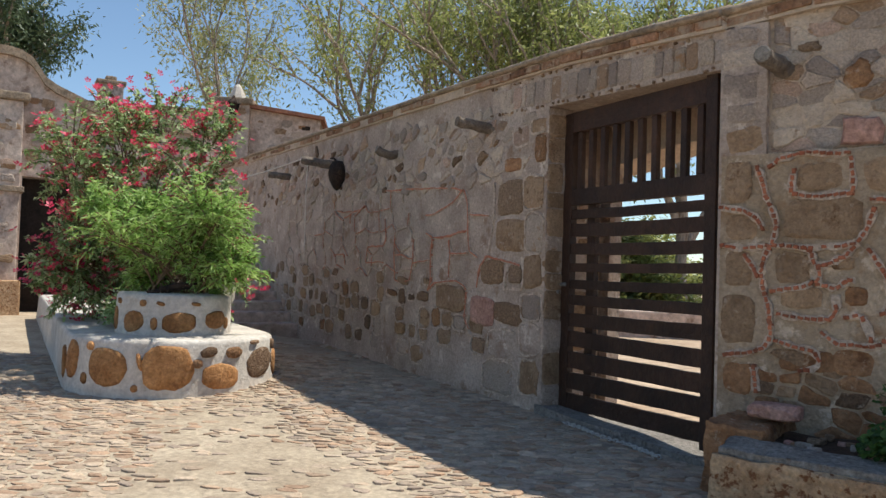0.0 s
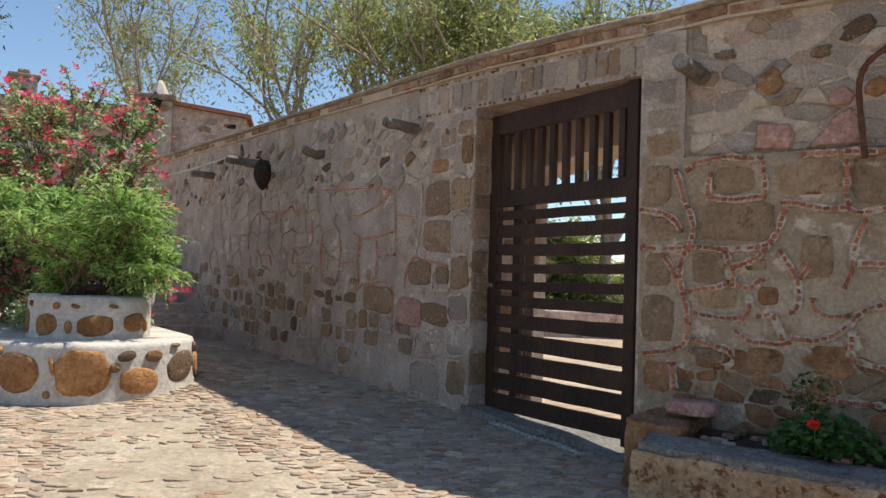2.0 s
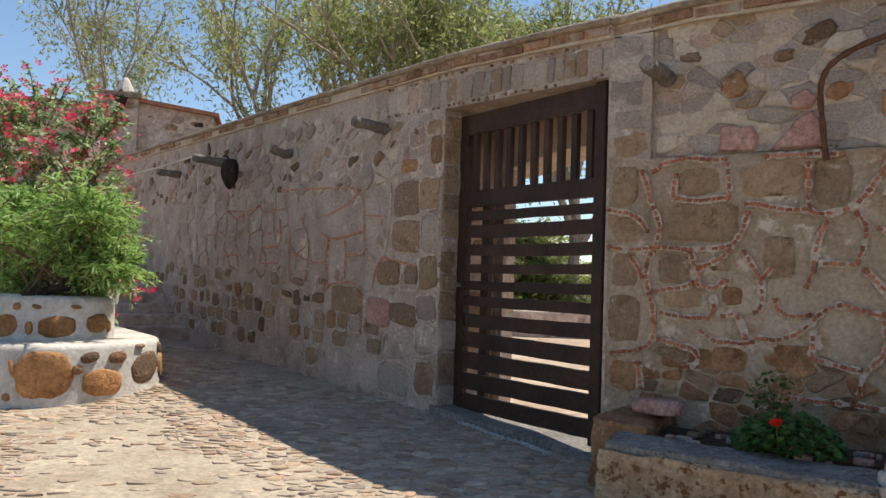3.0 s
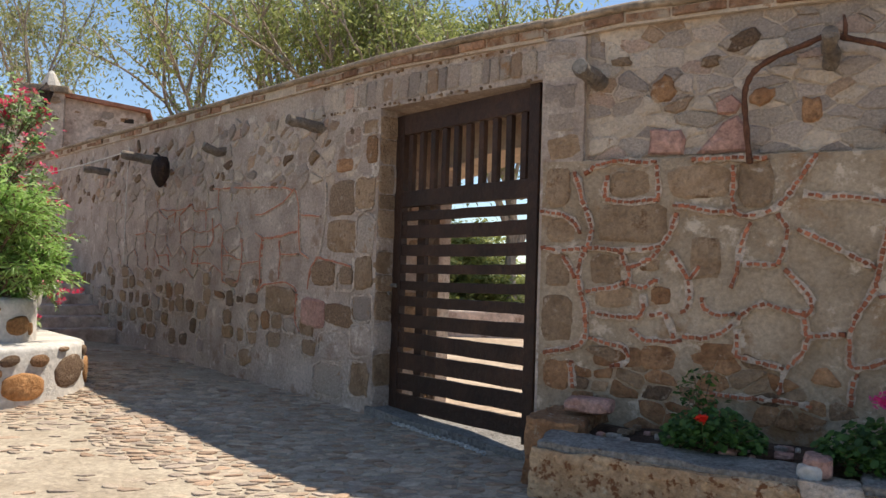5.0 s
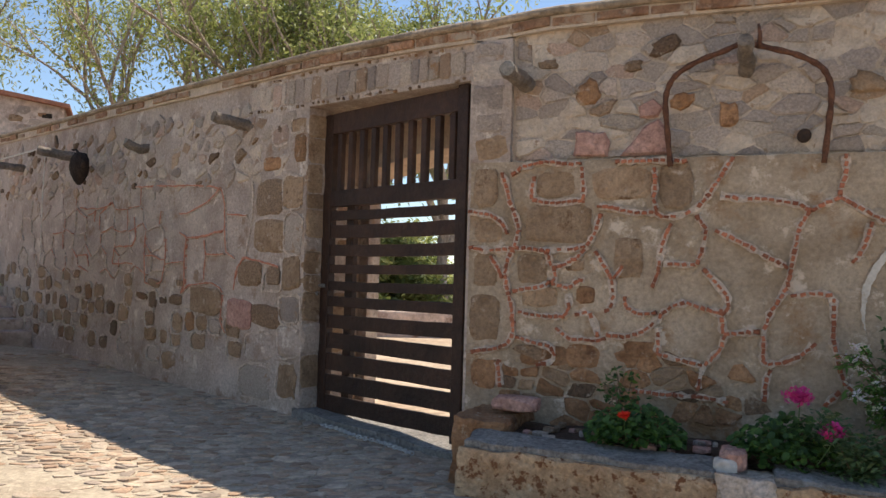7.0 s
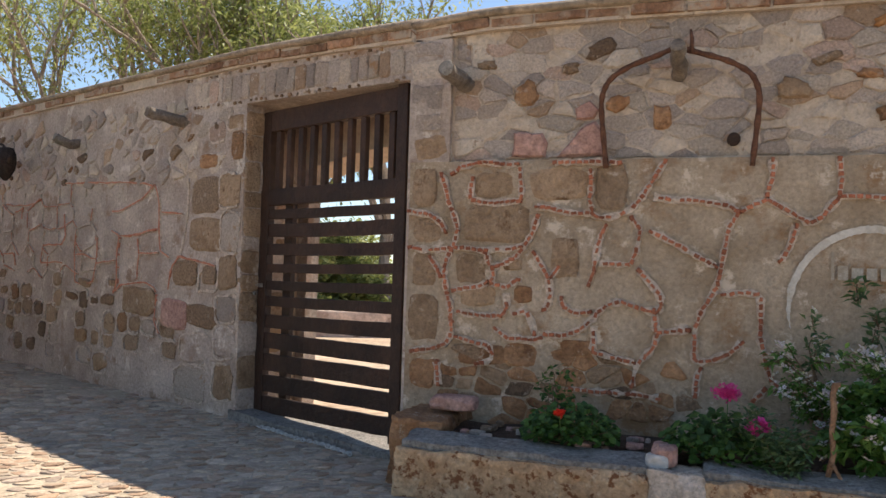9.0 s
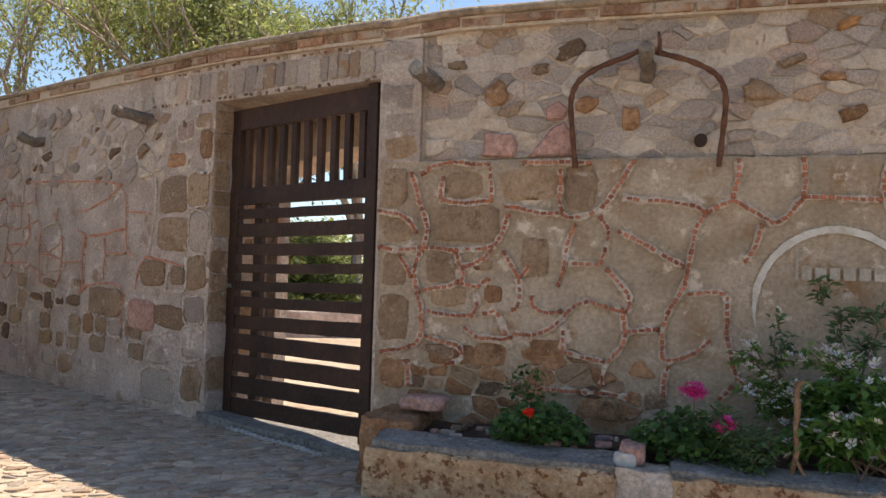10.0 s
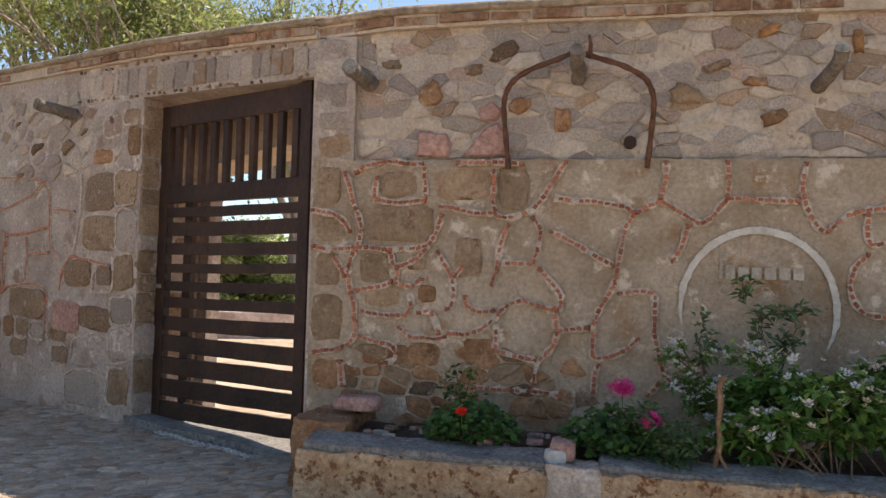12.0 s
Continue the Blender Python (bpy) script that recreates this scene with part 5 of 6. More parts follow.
# ---- the stone trough against the east wall ----
def kerb_block(x0, x1, y0, y1, z0, z1, mat, parent, seed, name="block"):
    bm = box_bm(x0, x1, y0, y1, z0, z1, 0.02, 0.0, 11)
    for v in bm.verts:
        q = v.co + Vector((seed, 0, 0))
        v.co += noise.noise_vector(q * 5) * 0.022 + noise.noise_vector(q * 19) * 0.014
        v.co.y += 0.055 - 0.06 * v.co.x
    return part(name, bm, mat, parent)


trough = thing("flower_trough", pose(0, 0, 0), "low flower trough of pitted ochre limestone blocks with cement on top", "planter")
xs_ = [-1.24, -0.10, 0.14, 0.92, 1.75, 2.7]
for i in range(len(xs_) - 1):
    wide = i != 1
    kerb_block(xs_[i] - 0.004, xs_[i + 1] + 0.004, 3.40, 3.60, -0.05, 0.235 if wide else 0.245, M_LIMEST if wide else M_CREAM, trough, i * 3.7)
for i, (a0, a1) in enumerate(((-1.22, -0.10), (0.13, 2.6))):
    bm = box_bm(a0, a1, 3.435, 3.62, 0.212, 0.258, 0.012, 0, 16)
    for v in bm.verts:
        v.co += noise.noise_vector(v.co * 3.5) * 0.012 + noise.noise_vector(v.co * 13) * 0.010
        v.co.y += 0.055 - 0.06 * v.co.x
        v.co.z += 0.03 * (v.co.y - 3.5) / 0.2
    part("cement_cap", bm, M_CAPMORT, trough, "rough grey cement cap")
kerb_block(-1.36, -1.08, 3.62, 4.10, -0.05, 0.34, M_RUSSET, trough, 23.0, "end_block")
soil = box_bm(-1.20, 2.7, 3.52, 4.19, 0.0, 0.235, 0, 0, 14)
for v in soil.verts:
    if v.co.y < 3.7:
        v.co.y += 0.055 - 0.06 * v.co.x
    if v.co.z > 0.1:
        v.co.z += 0.03 * noise.noise(v.co * 4) + 0.015 * noise.noise(v.co * 14) + 0.06 * (v.co.y - 3.6)
part("soil", soil, M_SOIL, trough, "dark dry soil")

boulder("flat_stone", (-1.10, 4.04, 0.385), (0.15, 0.09, 0.05), PINKROCK, "pinkish flat stone lying against the wall", 5.0)
boulder("flat_stone", (-0.03, 3.66, 0.29), (0.07, 0.13, 0.06), PINKROCK, "small pink stone between the plants", 8.0)
boulder("flat_stone", (-0.06, 3.58, 0.27), (0.06, 0.05, 0.04), M_WHITE, "lump of white mortar on the trough", 9.0)
rs = random.Random(88)
for i in range(26):
    boulder("pebble", (rs.uniform(-1.0, -0.05), rs.uniform(3.72, 4.12), 0.262 + rs.uniform(0, 0.02)), (rs.uniform(0.015, 0.05), rs.uniform(0.015, 0.04), 0.02), rs.choice([M_RUBBLE, M_BROWN, PINKROCK]), "small stone on the dry soil", 20 + i, "stone")


def geranium(at, width, height, seed, blooms, flower, label):
    """Round-leaved plant: each leaf a lobed disc on a stalk."""
    r = random.Random(seed)
    t = thing("geranium", pose(*at), label, "plant")
    verts, faces, tips = [], [], []
    for _ in range(int(640 * width / 0.4)):
        a, q = r.uniform(0, 2 * math.pi), math.sqrt(r.random())
        x, y = math.cos(a) * q * width / 2, math.sin(a) * q * width / 2 * 0.7
        z = height * (1 - 0.55 * q * q) * r.uniform(0.25, 1.0)
        tips.append((x, y, z))
        s = r.uniform(0.009, 0.019)
        tx, ty = r.uniform(-0.5, 0.5) + x * 1.5, r.uniform(-0.9, 0.1)
        o = len(verts)
        verts.append((x, y, z - 0.006))
        n = 10
        for k in range(n):
            b = 2 * math.pi * k / n
            rr = s * (1.0 if k % 2 else 0.86)
            px, py = math.cos(b) * rr, math.sin(b) * rr
            verts.append((x + px, y + py, z - px * tx - py * ty))
        faces += [(o, o + 1 + k, o + 1 + (k + 1) % n) for k in range(n)]
    tagged(part_mesh("foliage", mesh_of("foliage", verts, faces, L_DEEP), t, "lobed dark green leaves"), kind="stuff")
    part_mesh("branching_stem", mesh_of("branching_stem", *stems((0, 0, -0.02), r.sample(tips, 16), 0.006, r), M_TWIG), t)
    for bx, by, bz, size in blooms:
        head = [(bx + r.gauss(0, size * 0.32), by + r.gauss(0, size * 0.28), bz + r.gauss(0, size * 0.2)) for _ in range(max(5, int(size * 900)))]
        bl = part_mesh("flower_head", mesh_of("flower_head", *petals(head, 0.019, r), flower), t, "round flower head")
        part_mesh("stalk", mesh_of("stalk", *tube([(bx * 0.6, by, bz * 0.3), (bx * 0.9, by, bz * 0.7), (bx, by, bz - 0.005)], 0.0022, 5), L_DEEP), bl)
    return t


geranium((-0.46, 3.78, 0.27), 0.46, 0.20, 91, [(-0.03, -0.14, 0.16, 0.02)], F_RED, "low green geranium with one small red bloom")
geranium((0.20, 3.74, 0.25), 0.50, 0.24, 92, [(0.03, -0.05, 0.31, 0.075), (0.15, -0.15, 0.185, 0.065)], F_MAGENTA, "dense green geranium with two magenta flower heads")
shrub("climbing_weed", (-0.55, 3.9, 0.25), (-0.55, 3.92, 0.47), (0.11, 0.07, 0.20), 40, L_DEEP, "thin straggling weed against the wall", 93, leaf_size=0.035, per=5, width=0.6, spread=0.02)
shrub("herb", (0.42, 3.62, 0.22), (0.43, 3.60, 0.36), (0.17, 0.10, 0.20), 160, L_GREY, "grey-green upright herb in the trough", 94, leaf_size=0.035, per=8, width=0.4, spread=0.025)
cane_shrub("flowering_bush", (1.0, 3.74, 0.24), (0.50, 0.24), 0.42, 260, L_BUSH, "leafy bush with lilac and white blossoms", 95, 0.05, per=5, width=0.65, nodes=5, foot=0.12, flower=F_PALE, share=0.75, heads=3, bloom_size=0.021, lump_count=12, cane=0.003)
cane_shrub("flowering_bush", (0.72, 3.92, 0.40), (0.40, 0.12), 0.38, 60, L_BUSH, "loose arching sprays with pale blossoms", 96, 0.036, per=4, width=0.5, nodes=6, foot=0.05, flower=F_PALE, share=1.0, heads=7, bloom_size=0.019, cane=0.003)
cane_shrub("leafy_sprig", (0.93, 4.05, 0.62), (0.22, 0.06), 0.50, 18, L_GREY, "thin leafy sprig in front of the painted ring", 97, 0.055, per=2, width=0.42, nodes=6, foot=0.03, cane=0.003)
cane_shrub("leafy_sprig", (0.63, 4.04, 0.62), (0.07, 0.05), 0.30, 7, L_GREY, "short leafy sprig with white buds", 98, 0.05, per=3, width=0.42, nodes=5, foot=0.02, flower=F_PALE, share=0.5, heads=2, bloom_size=0.014, cane=0.003)
cane_shrub("flowering_bush", (1.52, 3.72, 0.24), (0.36, 0.24), 0.56, 150, L_BUSH, "leafy bush with clusters of pale lilac blossoms", 99, 0.05, per=5, width=0.65, nodes=5, foot=0.1, flower=F_PALE, share=0.8, heads=7, bloom_size=0.021, cane=0.003)
stick = thing("stick", pose(0, 0, 0), "bare brown stick leaning in the trough", "stick")
part_mesh("shaft", mesh_of("shaft", *tube([(0.605, 3.58, 0.2), (0.612, 3.582, 0.28), (0.63, 3.585, 0.36), (0.625, 3.595, 0.45), (0.634, 3.60, 0.53), (0.63, 3.61, 0.60), (0.642, 3.62, 0.635), (0.66, 3.62, 0.64)], [0.010, 0.011, 0.012, 0.011, 0.013, 0.012, 0.015, 0.010], 8), M_STICK), stick)
part_mesh("twig", mesh_of("twig", *tube([(0.62, 3.57, 0.33), (0.66, 3.55, 0.25), (0.71, 3.54, 0.2)], [0.008, 0.007, 0.005], 6), M_STICK), stick)

# ---- stairs at the end of the lane ----
stairs = thing("stone_stairs", WEST, "worn stone steps climbing along the wall", "stairs", kind="structure")
for i in range(9):
    x1 = -7.05 - 0.33 * i
    bm = box_bm(x1 - (0.37 if i < 8 else 5.0), x1, -1.75, 0.02, -0.1, 0.16 + 0.128 * (i + 1), 0.02, 0, 3)
    for v in bm.verts:
        v.co += noise.noise_vector(v.co * 3.0) * 0.012
    part("step", bm, M_FACADE, stairs)


# ---- buildings at the far end ----
def face_frame(yaw, dist, turn):
    """A frame standing dist away in the direction yaw, its x to the right as seen, turned by turn degrees."""
    return pose(-math.sin(radians(yaw)) * dist, math.cos(radians(yaw)) * dist, 0, 0, 0, yaw + turn)


def outline_wall(name, pts, y0, y1, mat, parent, label=""):
    """A wall from an outline in x and z, extruded through its thickness."""
    n = len(pts)
    verts = [(x, y0, z) for x, z in pts] + [(x, y1, z) for x, z in pts]
    faces = [tuple(range(n)), tuple(range(n, 2 * n))[::-1]] + [(k, (k + 1) % n, n + (k + 1) % n, n + k)[::-1] for k in range(n)]
    return part_mesh(name, mesh_of(name, verts, faces, mat), parent, label)


FM = face_frame(62.5, 17.2, 8)
chapel = thing("chapel", FM, "old stone chapel front with a curved parapet and a dark doorway", "building")
curve = [(-6.0, 5.0), (-1.35, 5.0), (-1.15, 4.96), (-0.98, 4.86), (-0.86, 4.70), (-0.74, 4.52), (-0.55, 4.40), (-0.25, 4.28), (0.15, 4.12), (0.6, 3.98), (0.9, 3.92), (2.6, 3.92)]
outline_wall("front", [(-6.0, -0.3), (-1.05, -0.3), (-1.05, 2.6), (0.22, 2.6), (0.22, -0.3), (2.6, -0.3)] + curve[::-1][0:], 0, 0.7, M_FACADE, chapel)
# moulding that follows the curve
v, f = [], []
for i, (x, z) in enumerate(curve):
    for y, dz in ((-0.12, -0.14), (-0.12, 0.02), (0.75, 0.06), (0.75, -0.1)):
        v.append((x, y, z + dz))
    if i:
        o = 4 * (i - 1)
        f += [(o + k, o + (k + 1) % 4, o + 4 + (k + 1) % 4, o + 4 + k) for k in range(4)]
f += [(0, 1, 2, 3), tuple(range(len(v) - 4, len(v)))[::-1]]
part_mesh("parapet_moulding", mesh_of("parapet_moulding", v, f, M_COPING), chapel, "pale curved parapet moulding")
# the doorway's shadow is put into this panel's colour
part("door", box_bm(-1.05, 0.22, 0.45, 0.52, -0.2, 2.6, 0.01), M_DARKSHADE, chapel, "old wooden door, near black for the doorway's shadow")
pil = part("pilaster", box_bm(-2.6, -1.12, -0.45, 0.05, -0.3, 3.95, 0.02, 0.01, 4), M_FACADE, chapel)
part("capital", box_bm(-2.7, -1.02, -0.55, 0.05, 3.95, 4.10, 0.03), M_COPING, pil)
part("base_block", box_bm(-2.8, -1.05, -0.75, -0.4, -0.3, 0.62, 0.03, 0.01, 2), M_LIMEST, pil)
part("string_course", box_bm(-2.7, -1.05, -0.52, 0.0, 2.25, 2.36, 0.02), M_COPING, pil)

bell = thing("bell_gable", face_frame(61.0, 21.0, 6), "small stone bell gable with an arched opening", "bell gable")
arch = [(0.10 * math.cos(a), 4.98 + 0.14 * math.sin(a)) for a in [math.pi * k / 8 for k in range(9)]]
outline_wall("gable", [(-0.28, 0.0), (-0.28, 5.35), (0.28, 5.35), (0.28, 0.0), (0.10, 0.0)] + arch + [(-0.10, 0.0)], -0.15, 0.25, M_FACADE, bell)
part("cap", box_bm(-0.34, 0.34, -0.22, 0.32, 5.35, 5.45, 0.03), M_COPING, bell)
part("knob", box_bm(-0.13, 0.13, -0.08, 0.18, 5.45, 5.58, 0.05), M_COPING, bell)

house = thing("stone_house", face_frame(50.9, 20.5, -8), "rough stone building with a corner pier and tiled roof edge", "building")
outline_wall("side_wall", [(-0.45, -0.3), (1.42, -0.3), (1.42, 4.84), (-0.45, 5.08)], 0.12, 3.0, M_FACADE, house)
roof = outline_wall("roof_edge", [(-0.45, 5.06), (1.54, 4.82), (1.54, 4.91), (-0.45, 5.16)], -0.06, 3.1, M_TILE, house, "red tiled roof edge")
outline_wall("pier", [(-1.35, -0.3), (-0.35, -0.3), (-0.35, 5.1), (-1.35, 5.1)], -0.1, 1.0, M_FACADE, house)
part("pier_cap", box_bm(-1.45, -0.25, -0.22, 1.1, 5.1, 5.26, 0.04), M_COPING, house)
part_mesh("pinnacle", mesh_of("pinnacle", *tube([(-0.72, 0.3, 5.24), (-0.72, 0.3, 5.42), (-0.72, 0.3, 5.62), (-0.72, 0.3, 5.70)], [0.26, 0.20, 0.10, 0.03], 8), M_WHITE), house, "pale stone pinnacle")
outline_wall("low_wall", [(-5.0, -0.3), (-1.35, -0.3), (-1.35, 4.9), (-5.0, 4.98)], 0.3, 0.9, M_FACADE, house)
outline_wall("low_wall_edge", [(-5.0, 4.98), (-1.35, 4.9), (-1.35, 5.0), (-5.0, 5.08)], 0.2, 1.0, M_TILE, house, "red tiled wall edge")
# a solid dark patch on the face paints the shade of a gap
for x, z in ((1.05, 4.62),):
    part("niche", box_bm(x - 0.10, x + 0.12, 0.105, 0.14, z - 0.06, z + 0.05, 0.02), M_DARKSHADE, house, "dark patch for the shade in a gap between stones")


def face_stones(parent, x0, x1, z0, z1, y, n, seed):
    r = random.Random(seed)
    for _ in range(n):
        w = r.uniform(0.12, 0.34)
        p = blob(r.uniform(x0 + 0.1, x1 - 0.1), r.uniform(z0, z1), w, w * r.uniform(0.35, 0.7), 9, 0.18, r)
        p = [(min(max(a, x0 + 0.02), x1 - 0.02), b) for a, b in p]
        stone_part("stone", p, r.uniform(0.01, 0.03), r.choice((M_RUBBLE, M_RUBBLE, M_BROWN, M_TANBLOCK)), parent, 0.02, 0.1, m=pose(0, y, 0))


face_stones(house, -1.35, -0.35, 2.6, 5.05, -0.1, 34, 151)
face_stones(house, -0.34, 1.40, 2.6, 4.75, 0.12, 44, 152)
face_stones(chapel, -2.6, -1.14, 0.7, 3.9, -0.45, 60, 153)
face_stones(chapel, -0.1, 0.9, 2.7, 3.8, 0.0, 26, 154)
face_stones(chapel, -1.1, -0.3, 2.7, 4.2, 0.0, 20, 155)
lamp = thing("wall_lantern", face_frame(53.0, 20.1, -8) @ pose(0, 0, 4.95), "dark iron wall lantern on the stone pier", "lantern")
part_mesh("cage", mesh_of("cage", *tube([(0, 0, -0.20), (0, 0, -0.16), (0, 0, 0.06), (0, 0, 0.07)], [0.07, 0.09, 0.15, 0.16], 6), M_CLAY), lamp, "dark six-sided lantern cage")
part_mesh("hood", mesh_of("hood", *tube([(0, 0, 0.07), (0, 0, 0.10), (0, 0, 0.22), (0, 0, 0.28)], [0.18, 0.17, 0.05, 0.02], 6), M_CLAY), lamp)
part_mesh("bracket", mesh_of("bracket", *tube([(0, 0, -0.2), (0, 0.06, -0.36), (0, 0.4, -0.42)], 0.03, 6), M_CLAY), lamp)


# ---- trees ----
def tree(name, yaw, dist, trunk, seed, leaf, label, rad=0.2, levels=4, fork=(3, 4), angle=(0.3, 0.8), ratio=(0.62, 0.85), leaf_size=0.14, width=0.3, sprays=3, per=13, hang=0.55, clump=0.15, lean=(0.0, 0.0), first_leaf=2, up=0.12):
    """A forked trunk whose outer limbs carry hanging sprays of leaves."""
    r = random.Random(seed)
    base = Vector((-math.sin(radians(yaw)) * dist, math.cos(radians(yaw)) * dist, 0))
    right = Vector((math.cos(radians(yaw)), math.sin(radians(yaw)), 0))
    t = thing(name, pose(*base), label, "tree")
    limbs, verts, faces = [], [], []

    def spray(p, scale):
        # a drooping twig with narrow leaves thinning towards its tip
        d = Vector((r.gauss(0, 0.5), r.gauss(0, 0.5), r.uniform(-0.9, 0.5))).normalized()
        ln = hang * r.uniform(0.5, 1.3) * scale
        end = p + d * ln - Vector((0, 0, ln * 0.35))
        for _ in range(int(per * r.uniform(0.6, 1.4))):
            k = r.random()
            q = p.lerp(end, k) + Vector((r.gauss(0, clump), r.gauss(0, clump), r.gauss(0, clump)))
            g = Vector((r.gauss(0, 0.7), r.gauss(0, 0.7), r.gauss(-0.55, 0.5))).normalized()
            w = g.cross(Vector((r.gauss(0, 1), r.gauss(0, 1), r.gauss(0, 1)))).normalized()
            s = leaf_size * r.uniform(0.6, 1.3)
            m = q + g * s * 0.45
            o = len(verts)
            verts.extend((tuple(q), tuple(m + w * s * width * 0.5), tuple(q + g * s), tuple(m - w * s * width * 0.5)))
            faces.append((o, o + 1, o + 2, o + 3))

    def grow(p, d, length, rr, level):
        pts, q, dd = [p], p, d
        for _ in range(5):
            dd = (dd + Vector((r.gauss(0, 0.12), r.gauss(0, 0.12), 0.04 + r.gauss(0, 0.06)))).normalized()
            q = q + dd * length / 5
            pts.append(q)
        limbs.append((level, tube(pts, [rr * (1 - 0.09 * k) for k in range(6)], 8 if level < 2 else 4, False)))
        if level >= first_leaf:
            for w in pts[2:]:
                if r.random() < 0.75:
                    for _ in range(sprays):
                        spray(w, 1.0)
        if level >= levels:
            for _ in range(sprays):
                spray(q, 1.1)
            return
        n = r.randint(*fork)
        for k in range(n):
            a = 2 * math.pi * (k + r.random() * 0.7) / n + seed
            tilt = r.uniform(*angle)
            side = Vector((math.cos(a), math.sin(a), 0))
            nd = (dd * math.cos(tilt) + side * math.sin(tilt) + Vector((0, 0, up))).normalized()
            grow(pts[-1 if k < 2 else r.choice((3, 4, 5))], nd, length * r.uniform(*ratio), rr * 0.6, level + 1)

    grow(Vector((0, 0, -0.2)), (Vector((0, 0, 1)) + right * lean[0] + Vector((0, lean[1], 0))).normalized(), trunk, rad, 0)
    part_mesh("trunk", mesh_of("trunk", *join([g for lv, g in limbs if lv < 2]), M_BARK, smooth=True), t, "pale peeling trunk and limbs")
    tagged(part_mesh("twigwork", mesh_of("twigwork", *join([g for lv, g in limbs if lv >= 2]), M_BARK), t), kind="stuff")
    tagged(part_mesh("crown", mesh_of("crown", verts, faces, leaf), t), kind="stuff")
    return t


tree("eucalyptus", 38.3, 22.0, 2.9, 101, L_EUCA, "broad eucalyptus with drooping olive leaves and pale limbs", rad=0.22, angle=(0.3, 0.75), ratio=(0.72, 0.95), sprays=2, per=13, hang=0.75, clump=0.16, leaf_size=0.15)
tree("eucalyptus", 33.5, 21.0, 3.0, 107, L_EUCA, "tall eucalyptus with drooping olive leaves", rad=0.24, angle=(0.3, 0.75), ratio=(0.72, 0.95), sprays=2, per=13, hang=0.75, clump=0.16, leaf_size=0.15)
tree("eucalyptus", 27.5, 19.5, 2.5, 109, L_EUCA, "eucalyptus showing over the wall", rad=0.2, angle=(0.3, 0.75), ratio=(0.72, 0.95), sprays=2, per=13, hang=0.7, clump=0.16, leaf_size=0.14)
tree("eucalyptus", 21.0, 19.0, 2.3, 110, L_EUCA, "open eucalyptus with bare forked limbs over the wall", rad=0.2, angle=(0.3, 0.75), ratio=(0.72, 0.92), sprays=2, per=13, hang=0.7, clump=0.16, leaf_size=0.14)
tree("young_eucalyptus", 51.6, 27.0, 3.3, 128, L_EUCA_PALE, "thin young eucalyptus with sparse pale leaves", rad=0.15, angle=(0.2, 0.48), fork=(2, 3), ratio=(0.7, 0.9), sprays=2, per=14, hang=0.75, clump=0.16, leaf_size=0.17)
tree("dark_tree", 71.0, 30.0, 4.6, 105, L_DARK, "dark ragged tree behind the chapel", rad=0.26, angle=(0.3, 0.75), levels=3, sprays=4, per=26, hang=0.8, clump=0.2, leaf_size=0.2)

# ---- the yard seen through the gate ----
def yard_bush(yaw, dist, wide, high, seed, label):
    x, y = -math.sin(radians(yaw)) * dist, math.cos(radians(yaw)) * dist
    shrub("yard_bush", (x, y, 0), (x, y, high * 0.45), (wide, wide * 0.6, high * 0.66), 800, L_EUCA, label, seed, leaf_size=0.19, per=12, width=0.45, spread=0.17, lower=0.02)


yard_bush(29.0, 17.5, 1.9, 2.23, 111, "broad green bush beyond the yard wall")
yard_bush(24.5, 19.0, 2.0, 2.06, 112, "rounded green bush in the far yard")
yard_bush(33.0, 21.0, 2.4, 2.32, 113, "wide green bush far across the yard")
yard_bush(27.0, 23.0, 3.2, 2.49, 115, "long green hedge bush behind the yard")
yard_bush(35.5, 24.0, 3.2, 2.49, 116, "long green hedge bush behind the yard")
yard_bush(21.0, 24.0, 3.2, 2.49, 117, "long green hedge bush behind the yard")
yard_bush(38.0, 20.0, 2.2, 2.15, 114, "green bush at the yard's edge")
yard_wall = thing("yard_wall", face_frame(29, 14.0, 0), "low pale stone wall across the yard", "wall")
bm = box_bm(-7, 7, -0.25, 0.25, -0.1, 0.5, 0.03, 0, 6)
for v in bm.verts:
    v.co += noise.noise_vector(v.co * 2.2) * 0.05
part("masonry", bm, M_FACADE, yard_wall)


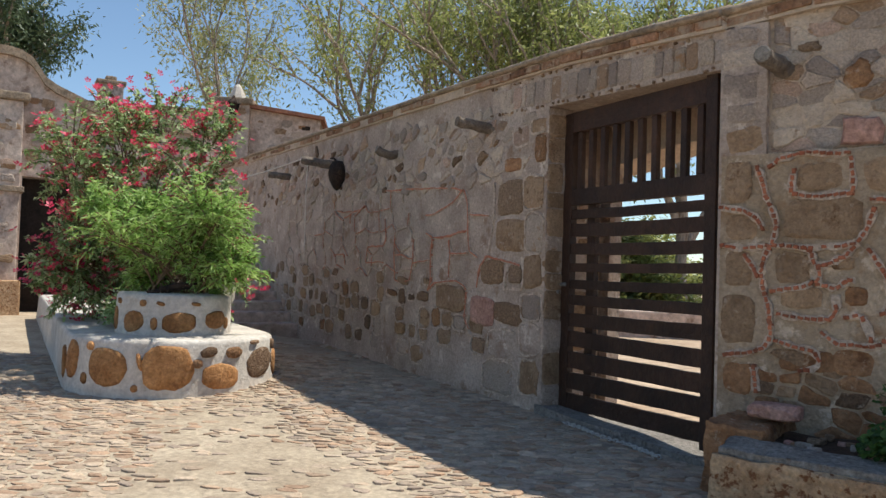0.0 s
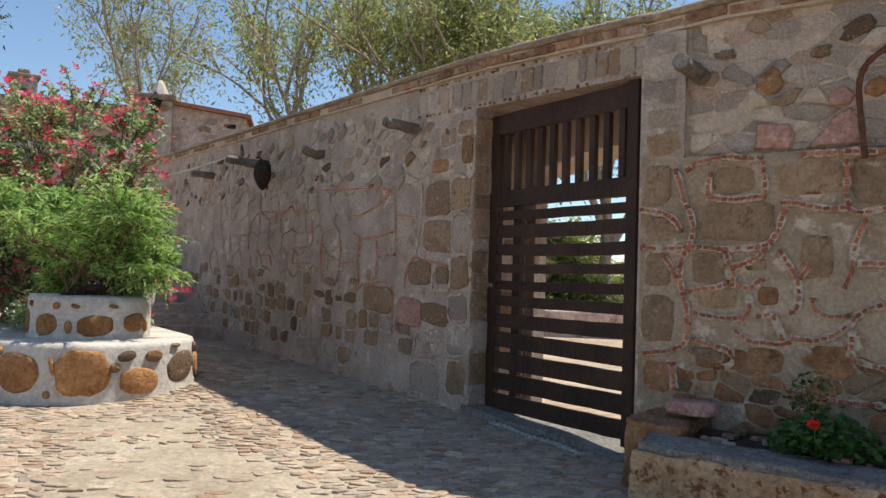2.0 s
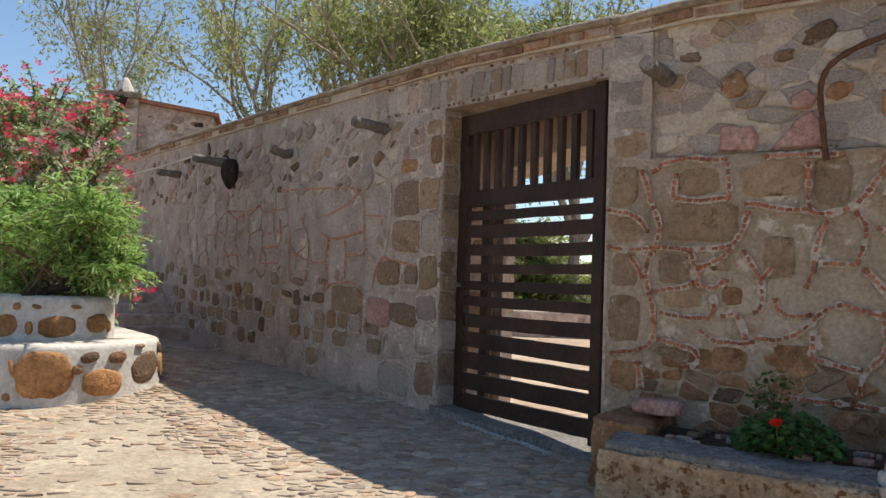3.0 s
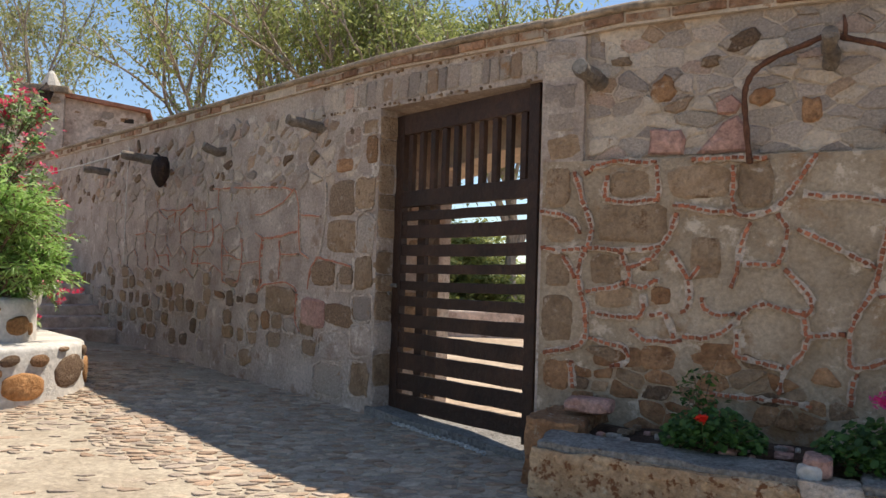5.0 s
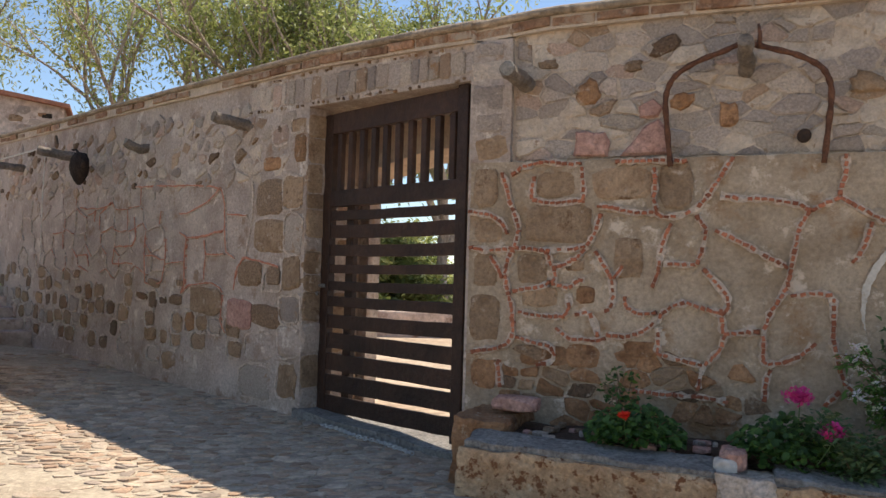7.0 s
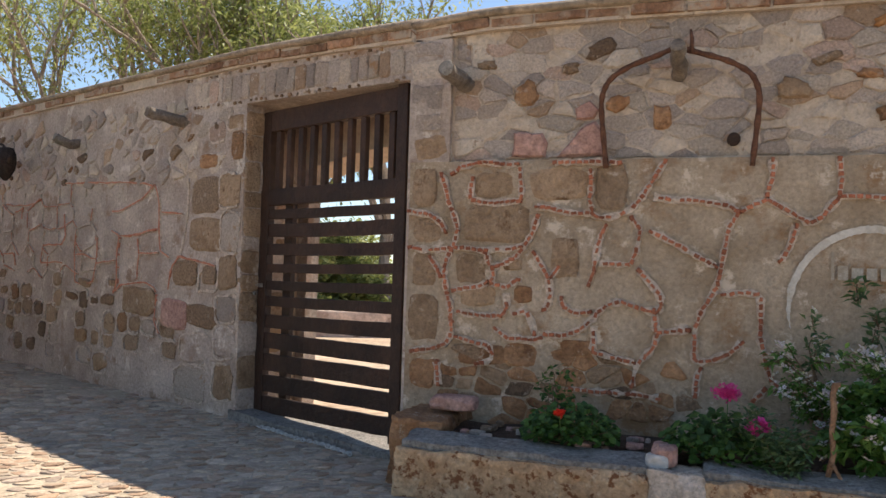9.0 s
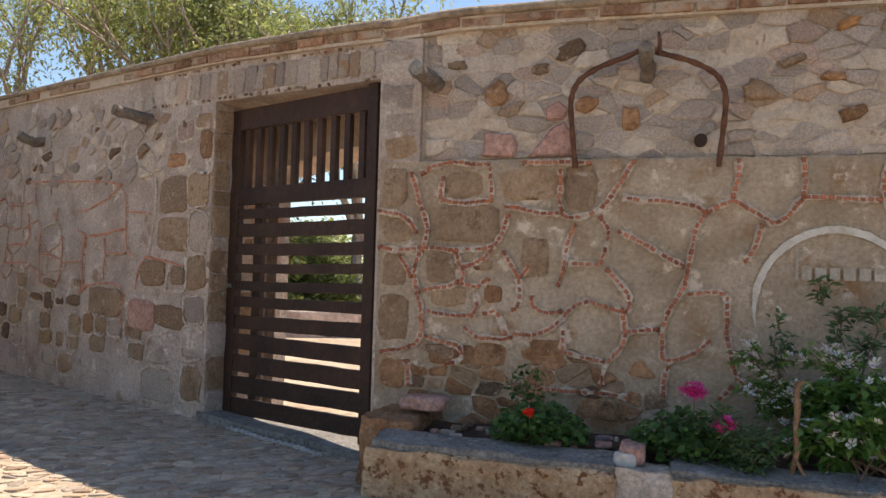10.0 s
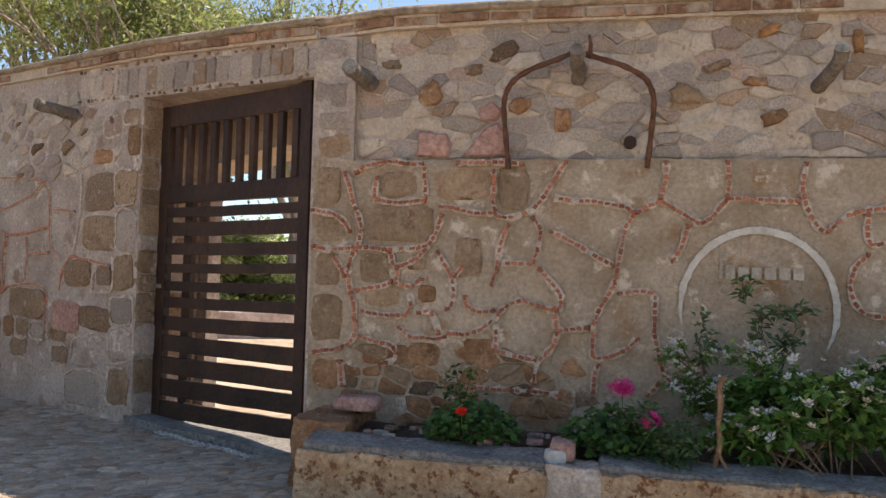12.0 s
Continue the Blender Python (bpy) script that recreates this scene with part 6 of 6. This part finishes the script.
# ---- cobbles of the court ----
def cobbles():
    r = random.Random(131)
    ca, sa = math.cos(radians(30)), math.sin(radians(30))
    sites = []
    v = 0.5
    while v < 14:
        u = -11.0
        while u < 4.5:
            x, y = u * ca - v * sa, u * sa + v * ca
            d = math.hypot(x, y)
            if 2.5 < d < 9.6 and out_from(x, y) > -0.02 and (y < 4.19 or x < AX) and x < 0.4 and y > -1.0:
                if (math.dist((x, y), BC) > BR - 0.05) and not (along(x, y) > along(*BC) and abs(out_from(x, y) - out_from(*BC)) < BR - 0.05) and along(x, y) < 7.2 and not (x > -1.2 and y > 3.45):
                    sites.append((u + r.uniform(-0.04, 0.04), v + r.uniform(-0.024, 0.024)))
            u += r.uniform(0.06, 0.16)
        v += 0.058
    polys = cells(sites, 0.12, 1.5)

    def x_at(u, v):
        return u * ca - v * sa

    def y_at(u, v):
        return u * sa + v * ca

    near, verts, faces = 0, [], []
    for (su, sv), c in zip(sites, polys):
        p, (cu, cv) = tidy(c, r.uniform(0.001, 0.012), 0.012, 0.24)
        if len(p) > 10:
            p = p[::2]
        sand = noise.noise(Vector((x_at(cu, cv) * 0.6, y_at(cu, cv) * 0.6, 5.0))) + 0.25 * max(0.0, min(1.0, (out_from(x_at(cu, cv), y_at(cu, cv)) - 2.0) / 1.5))
        if sand > 0.22 and r.random() < 0.75:
            continue
        h = r.uniform(0.001, 0.010)
        tu, tv = r.uniform(-0.08, 0.08), r.uniform(-0.16, 0.16)
        n = len(p)
        x0, y0 = cu * ca - cv * sa, cu * sa + cv * ca
        z0 = ground_z(x0, y0)
        ring = []
        for k, hh in ((1.0, -0.010), (0.96, h * 0.6), (0.76, h)):
            for pu, pv in p:
                du, dv = (pu - cu) * k, (pv - cv) * k
                ring.append((du * ca - dv * sa, du * sa + dv * ca, hh + (du * tu + dv * tv if hh > 0 else 0)))
        fs = []
        for k in range(n):
            j = (k + 1) % n
            fs += [(k, j, n + j, n + k), (n + k, n + j, 2 * n + j, 2 * n + k)]
        fs.append(tuple(range(2 * n, 3 * n)))
        if near < 300 and -2.75 < x0 < -1.35 and 2.55 < y0 < 4.0:
            near += 1
            part_mesh("cobble", mesh_of("cobble", ring, fs, M_COBBLE_ONE), ground, m=pose(x0, y0, z0))
        else:
            o = len(verts)
            verts += [(x + x0, y + y0, z + z0) for x, y, z in ring]
            faces += [tuple(i + o for i in q) for q in fs]
    tagged(part_mesh("cobbles", mesh_of("cobbles", verts, faces, M_COBBLE), ground, "tightly laid flat cobbles"), kind="stuff")


cobbles()


# ---- groups of like things ----
for key, group in (("pebble", "small stones on the soil"), ("flat_stone", "loose stones in the trough"), ("geranium", "geraniums in the trough"), ("flowering_bush", "flowering bushes in the trough"), ("leafy_sprig", "sprigs by the wall"), ("yard_bush", "bushes beyond the gate"), ("eucalyptus", "eucalyptus trees behind the wall")):
    for ob in scene.objects:
        if ob.parent is None and ob.name.split(".")[0] == key:
            tagged(ob, group=group)
